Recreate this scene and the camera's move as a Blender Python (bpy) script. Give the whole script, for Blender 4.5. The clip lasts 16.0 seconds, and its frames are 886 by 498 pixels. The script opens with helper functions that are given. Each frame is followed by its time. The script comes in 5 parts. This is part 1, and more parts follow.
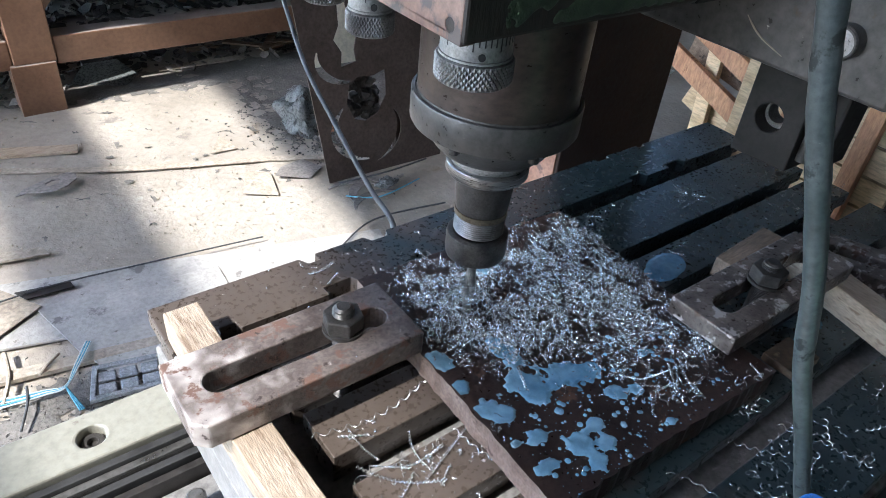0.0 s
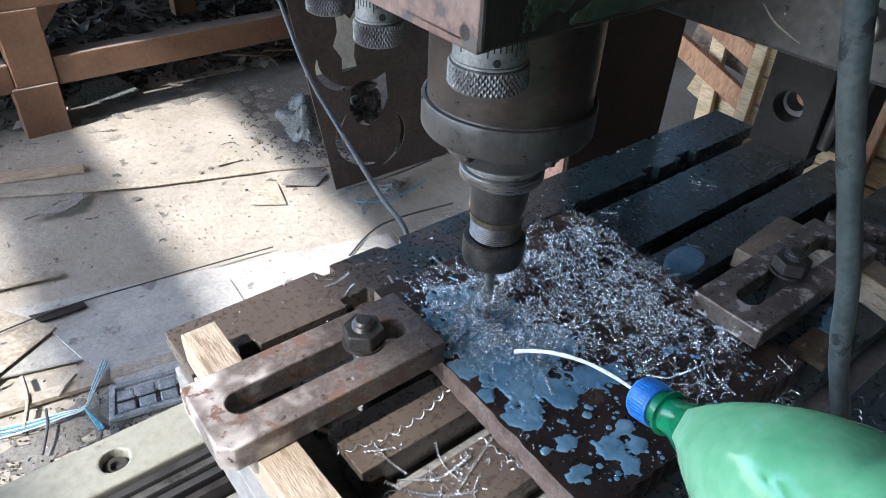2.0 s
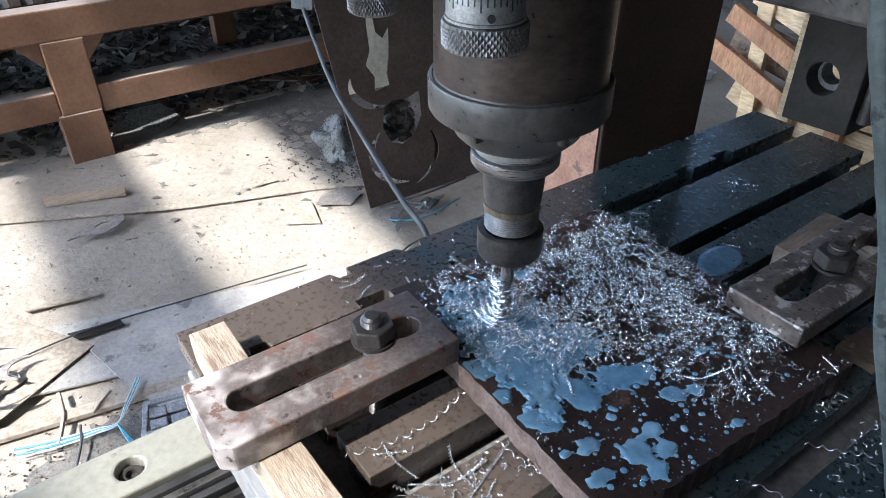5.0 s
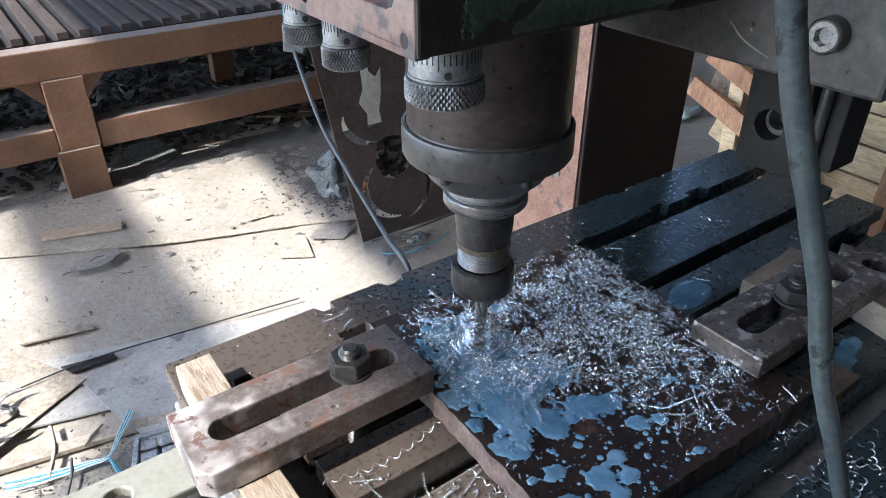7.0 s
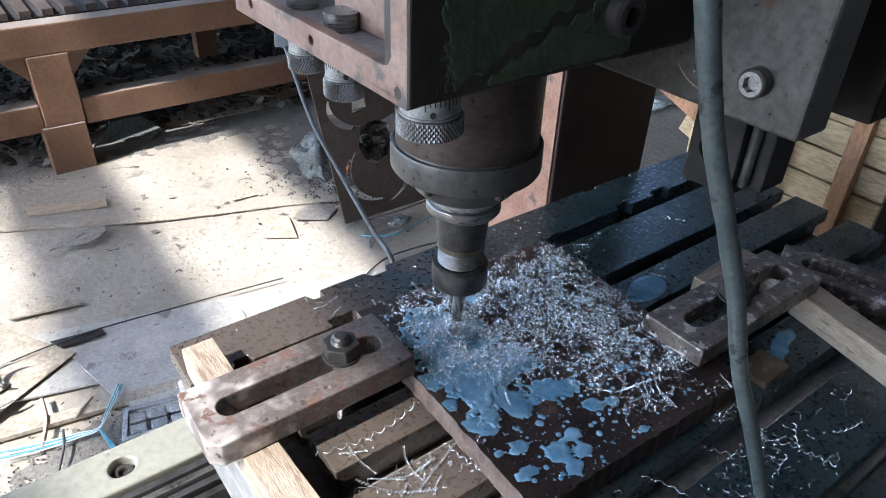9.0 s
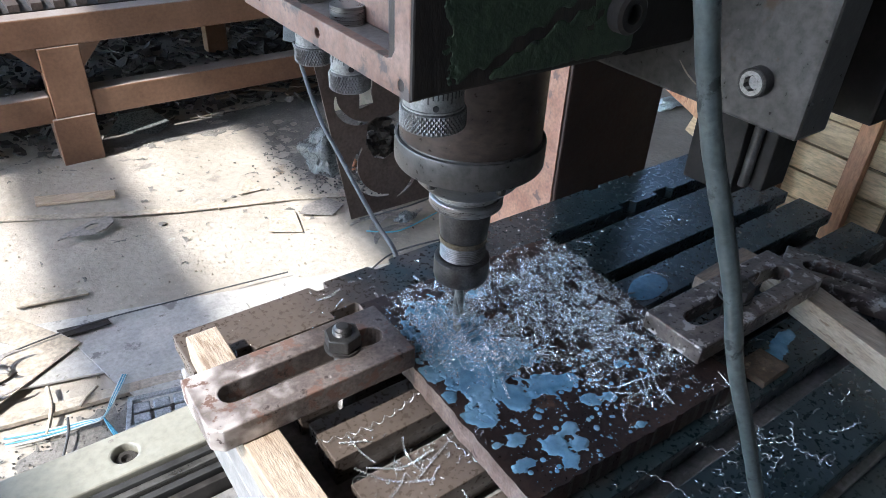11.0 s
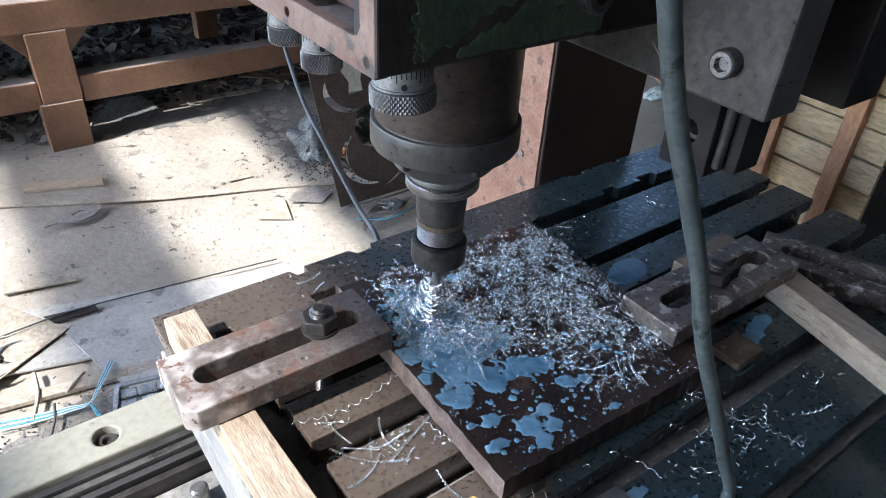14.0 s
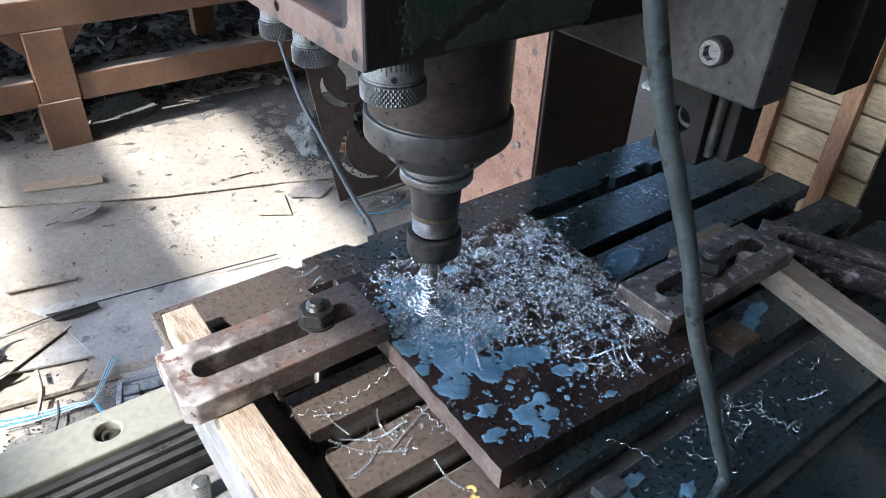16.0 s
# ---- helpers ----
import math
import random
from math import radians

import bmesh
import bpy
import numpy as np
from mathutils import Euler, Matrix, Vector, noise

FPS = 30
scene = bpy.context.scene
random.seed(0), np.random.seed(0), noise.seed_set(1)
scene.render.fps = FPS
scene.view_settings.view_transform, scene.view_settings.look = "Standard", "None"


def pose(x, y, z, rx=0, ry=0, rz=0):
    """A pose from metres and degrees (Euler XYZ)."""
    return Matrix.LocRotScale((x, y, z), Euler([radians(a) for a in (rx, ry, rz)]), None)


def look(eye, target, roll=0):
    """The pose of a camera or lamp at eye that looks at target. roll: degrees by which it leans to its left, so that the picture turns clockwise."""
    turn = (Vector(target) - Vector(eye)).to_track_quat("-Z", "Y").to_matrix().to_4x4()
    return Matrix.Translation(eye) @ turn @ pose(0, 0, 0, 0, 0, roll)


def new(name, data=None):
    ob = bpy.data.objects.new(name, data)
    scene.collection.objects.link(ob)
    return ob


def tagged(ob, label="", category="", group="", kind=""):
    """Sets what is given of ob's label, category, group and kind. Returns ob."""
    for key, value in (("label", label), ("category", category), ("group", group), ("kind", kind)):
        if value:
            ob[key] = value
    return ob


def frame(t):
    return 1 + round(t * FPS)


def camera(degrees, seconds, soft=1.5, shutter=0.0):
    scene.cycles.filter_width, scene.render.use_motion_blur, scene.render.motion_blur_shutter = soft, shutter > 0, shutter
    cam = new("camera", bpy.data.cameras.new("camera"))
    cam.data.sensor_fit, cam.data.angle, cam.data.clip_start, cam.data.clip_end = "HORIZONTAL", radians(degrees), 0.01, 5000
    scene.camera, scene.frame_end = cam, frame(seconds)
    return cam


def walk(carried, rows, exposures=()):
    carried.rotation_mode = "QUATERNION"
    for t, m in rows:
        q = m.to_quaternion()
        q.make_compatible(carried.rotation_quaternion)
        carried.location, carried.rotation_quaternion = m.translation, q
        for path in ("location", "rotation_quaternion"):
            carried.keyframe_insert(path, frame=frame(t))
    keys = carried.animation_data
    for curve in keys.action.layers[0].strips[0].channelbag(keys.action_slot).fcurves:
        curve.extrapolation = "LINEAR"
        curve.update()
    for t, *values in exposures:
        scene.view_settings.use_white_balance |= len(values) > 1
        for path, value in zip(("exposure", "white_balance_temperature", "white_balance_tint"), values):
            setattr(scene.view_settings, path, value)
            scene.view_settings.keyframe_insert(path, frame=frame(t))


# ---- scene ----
cam = camera(65.0, 16.0, 0.55)
PATH = [
    (0, (-0.0234, 0.0931, 1.2881), (1.0173, 1.3197, 0.0996), 6.38),
    (0.5, (-0.0164, 0.0983, 1.2840), (1.0356, 1.3177, 0.0981), 6.02),
    (1, (-0.0210, 0.1040, 1.2885), (1.0227, 1.3377, 0.1101), 4.53),
    (1.5, (-0.0214, 0.1156, 1.2862), (1.0045, 1.3564, 0.0997), 4.07),
    (2, (-0.0232, 0.1077, 1.2882), (0.9994, 1.3455, 0.0957), 3.05),
    (2.5, (-0.0241, 0.1004, 1.2943), (1.0067, 1.3382, 0.1087), 2.68),
    (3, (-0.0231, 0.0954, 1.2983), (1.0090, 1.3341, 0.1148), 1.92),
    (5.5, (0.004, 0.097, 1.233), (0.943, 1.499, 0.16), -0.4),
    (6, (-0.007, 0.077, 1.224), (0.941, 1.549, 0.258), -1.0),
    (6.5, (-0.003, 0.079, 1.246), (0.944, 1.543, 0.266), -0.5),
    (7, (0.004, 0.066, 1.268), (0.989, 1.451, 0.213), -0.0),
    (7.5, (-0.014, 0.051, 1.291), (0.99, 1.415, 0.228), 0.0),
    (8, (-0.02, 0.031, 1.306), (0.994, 1.35, 0.196), 0.5),
    (8.5, (-0.027, 0.024, 1.32), (0.992, 1.335, 0.206), 1.9),
    (9, (-0.028, 0.026, 1.327), (0.985, 1.346, 0.216), 2.2),
    (11.5, (-0.03, 0.016, 1.327), (0.966, 1.341, 0.208), 3.0),
    (12, (-0.027, 0.016, 1.327), (0.971, 1.336, 0.202), 3.0),
    (12.5, (-0.024, 0.014, 1.329), (0.981, 1.329, 0.206), 2.9),
    (13, (-0.023, 0.013, 1.323), (0.977, 1.318, 0.184), 3.3),
    (13.5, (-0.025, 0.009, 1.323), (0.967, 1.319, 0.183), 3.1),
    (14, (-0.019, 0.002, 1.323), (0.983, 1.306, 0.185), 3.4),
    (14.5, (-0.024, -0.006, 1.325), (0.973, 1.296, 0.181), 3.4),
    (15, (-0.028, -0.005, 1.324), (0.961, 1.307, 0.184), 3.4),
    (15.5, (-0.025, -0.005, 1.325), (0.965, 1.307, 0.186), 2.8),
    (16, (-0.016, -0.005, 1.324), (0.976, 1.293, 0.17), 2.5),
]
walk(cam, [(t, look(eye, target, roll)) for t, eye, target, roll in PATH], [(0.0, 1.98, 5900, 10), (1.0, 1.92, 5900, 10), (2.0, 1.83, 5900, 10), (2.5, 1.77, 5900, 10), (3.0, 1.67, 5900, 10), (5.5, 2.02, 5900, 10), (6.5, 1.98, 5900, 10), (8.5, 2.02, 5900, 10), (16.0, 2.01, 5900, 10)])

# ---- light ----
FLOOR, TOP = 0.05, 0.80          # heights of the workshop floor and of the table's face
SUN_EL, SUN_AZ = 49.5, 7.0       # the sun stands behind the shed's open side (-x)
world = bpy.data.worlds.new("sky")
scene.world = world
world.use_nodes = True
wn = world.node_tree.nodes
sky = wn.new("ShaderNodeTexSky")
sky.sky_type, sky.sun_disc = "NISHITA", False
sky.sun_elevation, sky.sun_rotation = radians(SUN_EL), radians(270 - SUN_AZ)
world.node_tree.links.new(sky.outputs["Color"], wn["Background"].inputs["Color"])
wn["Background"].inputs["Strength"].default_value = 0.395
sun = new("sun", bpy.data.lights.new("sun", "SUN"))
sun.data.energy, sun.data.angle, sun.data.color = 2.75, radians(0.9), (1.0, 0.935, 0.845)
e, a = radians(SUN_EL), radians(SUN_AZ)
sun.matrix_world = look((0, 0, 6), (math.cos(e) * math.cos(a), math.cos(e) * math.sin(a), 6 - math.sin(e)))

# ---- materials ----
def mat(name, c1, c2, scale=20.0, rough=(0.45, 0.65), metal=0.0, bump=0.15, fine=9.0, spot=None, stretch=(1, 1, 1), vary=0.0, spec=0.5, worn=None, amp=0.62, dust_sheen=None):
    """Two-scale procedural surface. spot: (colour, scale, threshold, roughness)."""
    m = bpy.data.materials.new(name)
    m.use_nodes = True
    nt = m.node_tree
    n, l = nt.nodes, nt.links
    p = n["Principled BSDF"]
    tc, mp = n.new("ShaderNodeTexCoord"), n.new("ShaderNodeMapping")
    mp.inputs["Scale"].default_value = stretch
    l.new(tc.outputs["Object"], mp.inputs["Vector"])

    def noise_tex(s, detail=6.0, r=0.6):
        t = n.new("ShaderNodeTexNoise")
        t.inputs["Scale"].default_value, t.inputs["Detail"].default_value, t.inputs["Roughness"].default_value = s, detail, r
        l.new(mp.outputs["Vector"], t.inputs["Vector"])
        return t.outputs["Fac"]

    def ramp(fac, lo, hi, ca, cb):
        r = n.new("ShaderNodeValToRGB")
        r.color_ramp.elements[0].position, r.color_ramp.elements[1].position = lo, hi
        r.color_ramp.elements[0].color, r.color_ramp.elements[1].color = (*ca, 1), (*cb, 1)
        l.new(fac, r.inputs["Fac"])
        return r.outputs["Color"]

    def mix(kind, fac, ca, cb):
        x = n.new("ShaderNodeMix")
        x.data_type, x.blend_type = "RGBA", kind
        for v, s in ((fac, x.inputs[0]), (ca, x.inputs[6]), (cb, x.inputs[7])):
            if isinstance(v, float):
                s.default_value = v
            elif isinstance(v, tuple):
                s.default_value = (*v, 1)
            else:
                l.new(v, s)
        return x.outputs[2]

    big, small = noise_tex(scale), noise_tex(scale * fine, 4.0)
    col = ramp(big, 0.34, 0.66, c1, c2)
    col = mix("MULTIPLY", 1.0, col, ramp(small, 0.3, 0.62, (amp, amp, amp), (1.1, 1.1, 1.1)))
    ro = n.new("ShaderNodeMapRange")
    ro.inputs["From Min"].default_value, ro.inputs["From Max"].default_value = 0.3, 0.7
    ro.inputs["To Min"].default_value, ro.inputs["To Max"].default_value = rough
    l.new(small, ro.inputs["Value"])
    rout = ro.outputs["Result"]
    if vary:
        oi = n.new("ShaderNodeObjectInfo")
        col = mix("MULTIPLY", 1.0, col, ramp(oi.outputs["Random"], 0, 1, (1 - vary,) * 3, (1 + vary * 0.3,) * 3))
    if worn:
        # another tone towards one end (dry, browned metal on the table), broken up by the grain
        sep = n.new("ShaderNodeSeparateXYZ")
        l.new(tc.outputs["Object"], sep.inputs[0])
        add = n.new("ShaderNodeMath")
        add.operation = "MULTIPLY_ADD"
        l.new(big, add.inputs[0])
        add.inputs[1].default_value = 0.5
        l.new(sep.outputs[0], add.inputs[2])
        col = mix("MIX", ramp(add.outputs[0], worn[0], worn[1], (1, 1, 1), (0, 0, 0)), col, mix("MULTIPLY", 1.0, worn[2], ramp(small, 0.25, 0.65, (0.78, 0.76, 0.74), (1.12, 1.12, 1.12))))
    if dust_sheen:
        # pale dust plus sky sheen put into the colour of faces looking up
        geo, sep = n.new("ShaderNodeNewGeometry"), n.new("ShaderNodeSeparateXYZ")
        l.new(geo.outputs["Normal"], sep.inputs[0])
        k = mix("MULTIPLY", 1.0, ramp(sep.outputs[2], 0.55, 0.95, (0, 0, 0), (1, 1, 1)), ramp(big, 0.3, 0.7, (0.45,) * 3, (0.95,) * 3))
        col = mix("MIX", k, col, dust_sheen)
    for spot in ([] if not spot else spot if isinstance(spot, list) else [spot]):
        k = ramp(noise_tex(spot[1], 8.0, 0.65), spot[2], spot[2] + 0.05, (0, 0, 0), (1, 1, 1))
        col = mix("MIX", k, col, spot[0])
        x = n.new("ShaderNodeMix")
        l.new(k, x.inputs[0])
        l.new(rout, x.inputs[2])
        x.inputs[3].default_value = spot[3]
        rout = x.outputs[0]
    l.new(col, p.inputs["Base Color"])
    l.new(rout, p.inputs["Roughness"])
    p.inputs["Metallic"].default_value = metal
    p.inputs["Specular IOR Level"].default_value = spec
    if bump:
        b = n.new("ShaderNodeBump")
        b.inputs["Strength"].default_value, b.inputs["Distance"].default_value = bump, 0.4 / (scale * fine)
        l.new(small, b.inputs["Height"])
        l.new(b.outputs["Normal"], p.inputs["Normal"])
    return m


TABLE = mat("oiled_table_steel", (0.015, 0.030, 0.034), (0.036, 0.056, 0.061), 14, (0.22, 0.40), 0.15, 0.05, 12, ((0.15, 0.155, 0.15), 34, 0.71, 0.45), worn=(-0.16, 0.10, (0.090, 0.072, 0.060)), spec=0.75, amp=0.86)
CASTGREY = mat("grey_casting", (0.16, 0.155, 0.15), (0.27, 0.26, 0.25), 16, (0.5, 0.75), 0.0, 0.3, 10, ((0.09, 0.08, 0.07), 12, 0.60, 0.7))
PLATE = mat("mill_scale_plate", (0.022, 0.014, 0.012), (0.054, 0.033, 0.026), 18, (0.25, 0.5), 0.1, 0.25, 11, ((0.10, 0.055, 0.035), 26, 0.62, 0.6))
PLATEEDGE = mat("rusty_cut_edge", (0.15, 0.10, 0.08), (0.30, 0.235, 0.20), 40, (0.45, 0.75), 0.1, 0.4, 8, ((0.09, 0.06, 0.05), 45, 0.6, 0.7))
# pale -x end: worn steel plus the sun on it, put into the colour
CLAMP = mat("worn_sunlit_clamp_steel", (0.070, 0.053, 0.046), (0.18, 0.150, 0.136), 30, (0.32, 0.55), 0.15, 0.35, 8, [((0.14, 0.082, 0.062), 38, 0.55, 0.55), ((0.36, 0.33, 0.31), 110, 0.655, 0.5), ((0.045, 0.032, 0.028), 60, 0.60, 0.6)], worn=(0.13, 0.22, (0.50, 0.455, 0.43)))
CLAMPDARK = mat("oily_clamp_steel", (0.036, 0.027, 0.023), (0.18, 0.145, 0.125), 26, (0.24, 0.45), 0.15, 0.35, 7, [((0.42, 0.375, 0.35), 60, 0.55, 0.45), ((0.10, 0.055, 0.038), 32, 0.60, 0.6)], amp=0.7)
BLACKIRON = mat("matt_black_iron", (0.010, 0.009, 0.008), (0.028, 0.025, 0.023), 20, (0.5, 0.7), 0.0, 0.15, 9, ((0.10, 0.09, 0.08), 90, 0.70, 0.4), spec=0.2)
PALE = mat("bleached_board", (0.66, 0.62, 0.51), (0.78, 0.74, 0.62), 9, (0.7, 0.9), 0.0, 0.2, 8, amp=0.85)
BLACKSTEEL = mat("black_oxide_steel", (0.035, 0.032, 0.030), (0.085, 0.08, 0.075), 60, (0.3, 0.5), 0.5, 0.12)
DARKSTEEL = mat("oily_dark_steel", (0.020, 0.018, 0.017), (0.056, 0.051, 0.048), 18, (0.38, 0.6), 0.1, 0.14, 10, ((0.065, 0.04, 0.027), 15, 0.62, 0.6), spec=0.35)
QUILL = mat("browned_quill_steel", (0.034, 0.023, 0.018), (0.075, 0.054, 0.043), 18, (0.26, 0.45), 0.25, 0.06, 7, ((0.15, 0.125, 0.11), 34, 0.68, 0.5), (1, 1, 1.6))
BRIGHT = mat("turned_steel", (0.20, 0.195, 0.185), (0.36, 0.35, 0.335), 45, (0.24, 0.40), 0.8, 0.05, 8, None, (0.2, 0.2, 6))
DIAL = mat("satin_dial_steel", (0.24, 0.235, 0.22), (0.36, 0.35, 0.335), 60, (0.35, 0.55), 0.4, 0.1)
KNURL = mat("knurled_steel", (0.12, 0.115, 0.11), (0.24, 0.235, 0.225), 80, (0.35, 0.55), 0.6, 0.1)
BRASS = mat("tinted_brass", (0.12, 0.10, 0.07), (0.20, 0.165, 0.115), 60, (0.3, 0.45), 0.7, 0.05)
INK = mat("black_engraving", (0.015, 0.015, 0.015), (0.03, 0.03, 0.03), 40, (0.6, 0.8), 0.0, 0.0)
GREEN = mat("chipped_green_paint", (0.022, 0.040, 0.024), (0.058, 0.088, 0.048), 30, (0.38, 0.6), 0.0, 0.45, 6, [((0.018, 0.022, 0.022), 42, 0.62, 0.55), ((0.10, 0.13, 0.09), 75, 0.68, 0.6)])
BARE = mat("bared_head_casting", (0.020, 0.015, 0.013), (0.046, 0.036, 0.030), 26, (0.4, 0.6), 0.1, 0.3, 8, ((0.16, 0.14, 0.12), 70, 0.70, 0.5), (1, 1, 0.35))
PINKSTEEL = mat("primer_stained_steel", (0.175, 0.095, 0.068), (0.29, 0.19, 0.148), 20, (0.42, 0.68), 0.1, 0.2, 9, ((0.10, 0.08, 0.07), 26, 0.57, 0.6))
# column front set near black: its shade is in the colour
COLUMN = mat("shaded_rust_primer", (0.020, 0.009, 0.006), (0.044, 0.021, 0.014), 10, (0.45, 0.7), 0.0, 0.2, 12, ((0.11, 0.08, 0.072), 28, 0.68, 0.6))
COLSIDE = mat("pink_primer_side", (0.22, 0.103, 0.064), (0.33, 0.178, 0.120), 16, (0.55, 0.8), 0.0, 0.2, 12, ((0.12, 0.075, 0.06), 34, 0.58, 0.7))
RACK = mat("red_oxide_steel_tube", (0.135, 0.070, 0.040), (0.20, 0.110, 0.066), 5, (0.30, 0.5), 0.0, 0.08, 16, ((0.19, 0.155, 0.125), 9, 0.68, 0.75), amp=0.86, dust_sheen=(0.27, 0.25, 0.235))
SHEET = mat("hot_rolled_sheet", (0.070, 0.054, 0.047), (0.12, 0.095, 0.083), 7, (0.34, 0.52), 0.15, 0.08, 14)
WOOD = mat("pale_sawn_wood", (0.28, 0.215, 0.155), (0.41, 0.33, 0.25), 14, (0.6, 0.8), 0.0, 0.3, 7, ((0.19, 0.135, 0.092), 10, 0.57, 0.8), (7, 1, 7))
WOODX = mat("pale_sawn_wood_lengthwise", (0.36, 0.275, 0.19), (0.50, 0.40, 0.29), 14, (0.6, 0.8), 0.0, 0.3, 7, ((0.25, 0.18, 0.125), 10, 0.60, 0.8), (1, 7, 7))
OLDWOOD = mat("oily_old_wood", (0.17, 0.115, 0.075), (0.32, 0.225, 0.155), 12, (0.55, 0.75), 0.0, 0.3, 7, ((0.09, 0.065, 0.05), 9, 0.58, 0.7), (1, 6, 6))
BLACKWOOD = mat("oil_soaked_wood", (0.045, 0.034, 0.024), (0.15, 0.11, 0.075), 40, (0.45, 0.7), 0.0, 0.4, 6, ((0.22, 0.17, 0.11), 55, 0.62, 0.7))
CRATEWOOD = mat("crate_board", (0.60, 0.42, 0.235), (0.78, 0.58, 0.35), 5, (0.6, 0.8), 0.0, 0.2, 9, ((0.33, 0.22, 0.12), 9, 0.66, 0.8), (5, 1, 5), 0.25)
REDWOOD = mat("reddish_batten", (0.36, 0.17, 0.09), (0.52, 0.28, 0.15), 6, (0.6, 0.8), 0.0, 0.25, 9, ((0.20, 0.09, 0.05), 12, 0.62, 0.8), (4, 4, 1))
FLOORM = mat("dusty_concrete", (0.265, 0.235, 0.192), (0.39, 0.35, 0.295), 2.2, (0.75, 0.95), 0.0, 0.4, 18, [((0.21, 0.19, 0.165), 5.5, 0.63, 0.9), ((0.23, 0.18, 0.13), 3.1, 0.64, 0.9), ((0.42, 0.39, 0.34), 14, 0.66, 0.9)], amp=0.88)
SLAB = mat("floor_plate_grey", (0.31, 0.30, 0.28), (0.44, 0.42, 0.385), 9, (0.55, 0.8), 0.0, 0.25, 10, [((0.20, 0.19, 0.175), 13, 0.61, 0.8), ((0.17, 0.155, 0.135), 34, 0.64, 0.85)], amp=0.8)
DIRTSHADE = mat("dark_dirt_and_shade", (0.04, 0.038, 0.036), (0.11, 0.10, 0.09), 9, (0.85, 1.0), 0.0, 0.7, 8)
CARD = mat("dusty_card", (0.31, 0.265, 0.205), (0.43, 0.375, 0.30), 8, (0.75, 0.9), 0.0, 0.3, 10, ((0.22, 0.19, 0.15), 12, 0.60, 0.9))
SCRAP = mat("cut_sheet_scrap", (0.24, 0.22, 0.20), (0.38, 0.35, 0.32), 14, (0.45, 0.7), 0.2, 0.1, 8, None, (1, 1, 1), 0.35)
CHIP = mat("bright_swarf", (0.74, 0.79, 0.81), (0.97, 0.98, 0.98), 130, (0.10, 0.30), 0.9, 0.0, 3, amp=0.75)
TRAYFILM = mat("silvery_blister_film", (0.30, 0.32, 0.33), (0.48, 0.50, 0.51), 40, (0.10, 0.28), 0.2, 0.3, 5)
BRACKET = mat("oily_bracket_steel", (0.045, 0.041, 0.037), (0.105, 0.098, 0.09), 13, (0.26, 0.46), 0.15, 0.14, 10, [((0.075, 0.05, 0.035), 14, 0.60, 0.5), ((0.30, 0.28, 0.25), 120, 0.685, 0.4)], spec=0.45)
COOLANT = mat("milky_blue_coolant", (0.10, 0.212, 0.305), (0.195, 0.325, 0.412), 22, (0.03, 0.08), 0.0, 0.08, 6, ((0.32, 0.44, 0.53), 60, 0.67, 0.06), amp=0.9)
CREAM = mat("cream_machine_paint", (0.20, 0.195, 0.158), (0.27, 0.26, 0.215), 5, (0.4, 0.6), 0.0, 0.1, 22, ((0.16, 0.14, 0.12), 26, 0.67, 0.7), amp=0.86)
RUBBER = mat("black_wiper_rubber", (0.018, 0.018, 0.018), (0.04, 0.04, 0.04), 40, (0.5, 0.7), 0.0, 0.1)
HOSE = mat("grey_pvc_hose", (0.048, 0.060, 0.060), (0.086, 0.100, 0.099), 22, (0.28, 0.48), 0.0, 0.15, 9, [((0.018, 0.022, 0.022), 44, 0.57, 0.6), ((0.20, 0.21, 0.20), 90, 0.70, 0.5)])
CABLE = mat("dark_cable_sheath", (0.045, 0.047, 0.048), (0.085, 0.088, 0.09), 40, (0.4, 0.6), 0.0, 0.05)
PLUG = mat("grey_connector", (0.12, 0.14, 0.145), (0.20, 0.22, 0.225), 60, (0.45, 0.6), 0.0, 0.1)
TWINE = mat("blue_poly_twine", (0.05, 0.24, 0.36), (0.13, 0.40, 0.52), 120, (0.5, 0.7), 0.0, 0.1)
PALETWINE = mat("pale_poly_twine", (0.45, 0.52, 0.52), (0.65, 0.70, 0.68), 120, (0.5, 0.7), 0.0, 0.1)
FOIL = mat("crumpled_film", (0.085, 0.095, 0.095), (0.15, 0.16, 0.158), 26, (0.18, 0.4), 0.0, 0.5, 5)
YELLOW = mat("yellow_marker", (0.50, 0.38, 0.10), (0.62, 0.50, 0.18), 120, (0.6, 0.8), 0.0, 0.0)
CAPBLUE = mat("blue_plastic_cap", (0.02, 0.14, 0.46), (0.04, 0.20, 0.56), 40, (0.3, 0.45), 0.0, 0.0)
PET = mat("green_pet_with_milk", (0.095, 0.36, 0.165), (0.28, 0.50, 0.31), 7, (0.04, 0.09), 0.0, 0.14, 2.0, amp=0.9)
PETCLEAR = mat("deep_green_pet", (0.008, 0.15, 0.065), (0.02, 0.22, 0.10), 30, (0.05, 0.12), 0.0, 0.05, 3)
MILK = mat("white_coolant_jet", (0.72, 0.76, 0.76), (0.85, 0.88, 0.88), 60, (0.08, 0.2), 0.0, 0.0)
ROOFM = mat("unseen_roof_steel", (0.06, 0.058, 0.055), (0.11, 0.105, 0.10), 3, (0.5, 0.7), 0.2, 0.1)
WALLM = mat("unseen_dark_wall", (0.04, 0.037, 0.034), (0.085, 0.078, 0.07), 2, (0.8, 0.95), 0.0, 0.4, 16)
BRICKRED = mat("red_rubble", (0.30, 0.12, 0.06), (0.42, 0.20, 0.11), 30, (0.7, 0.9), 0.0, 0.3)

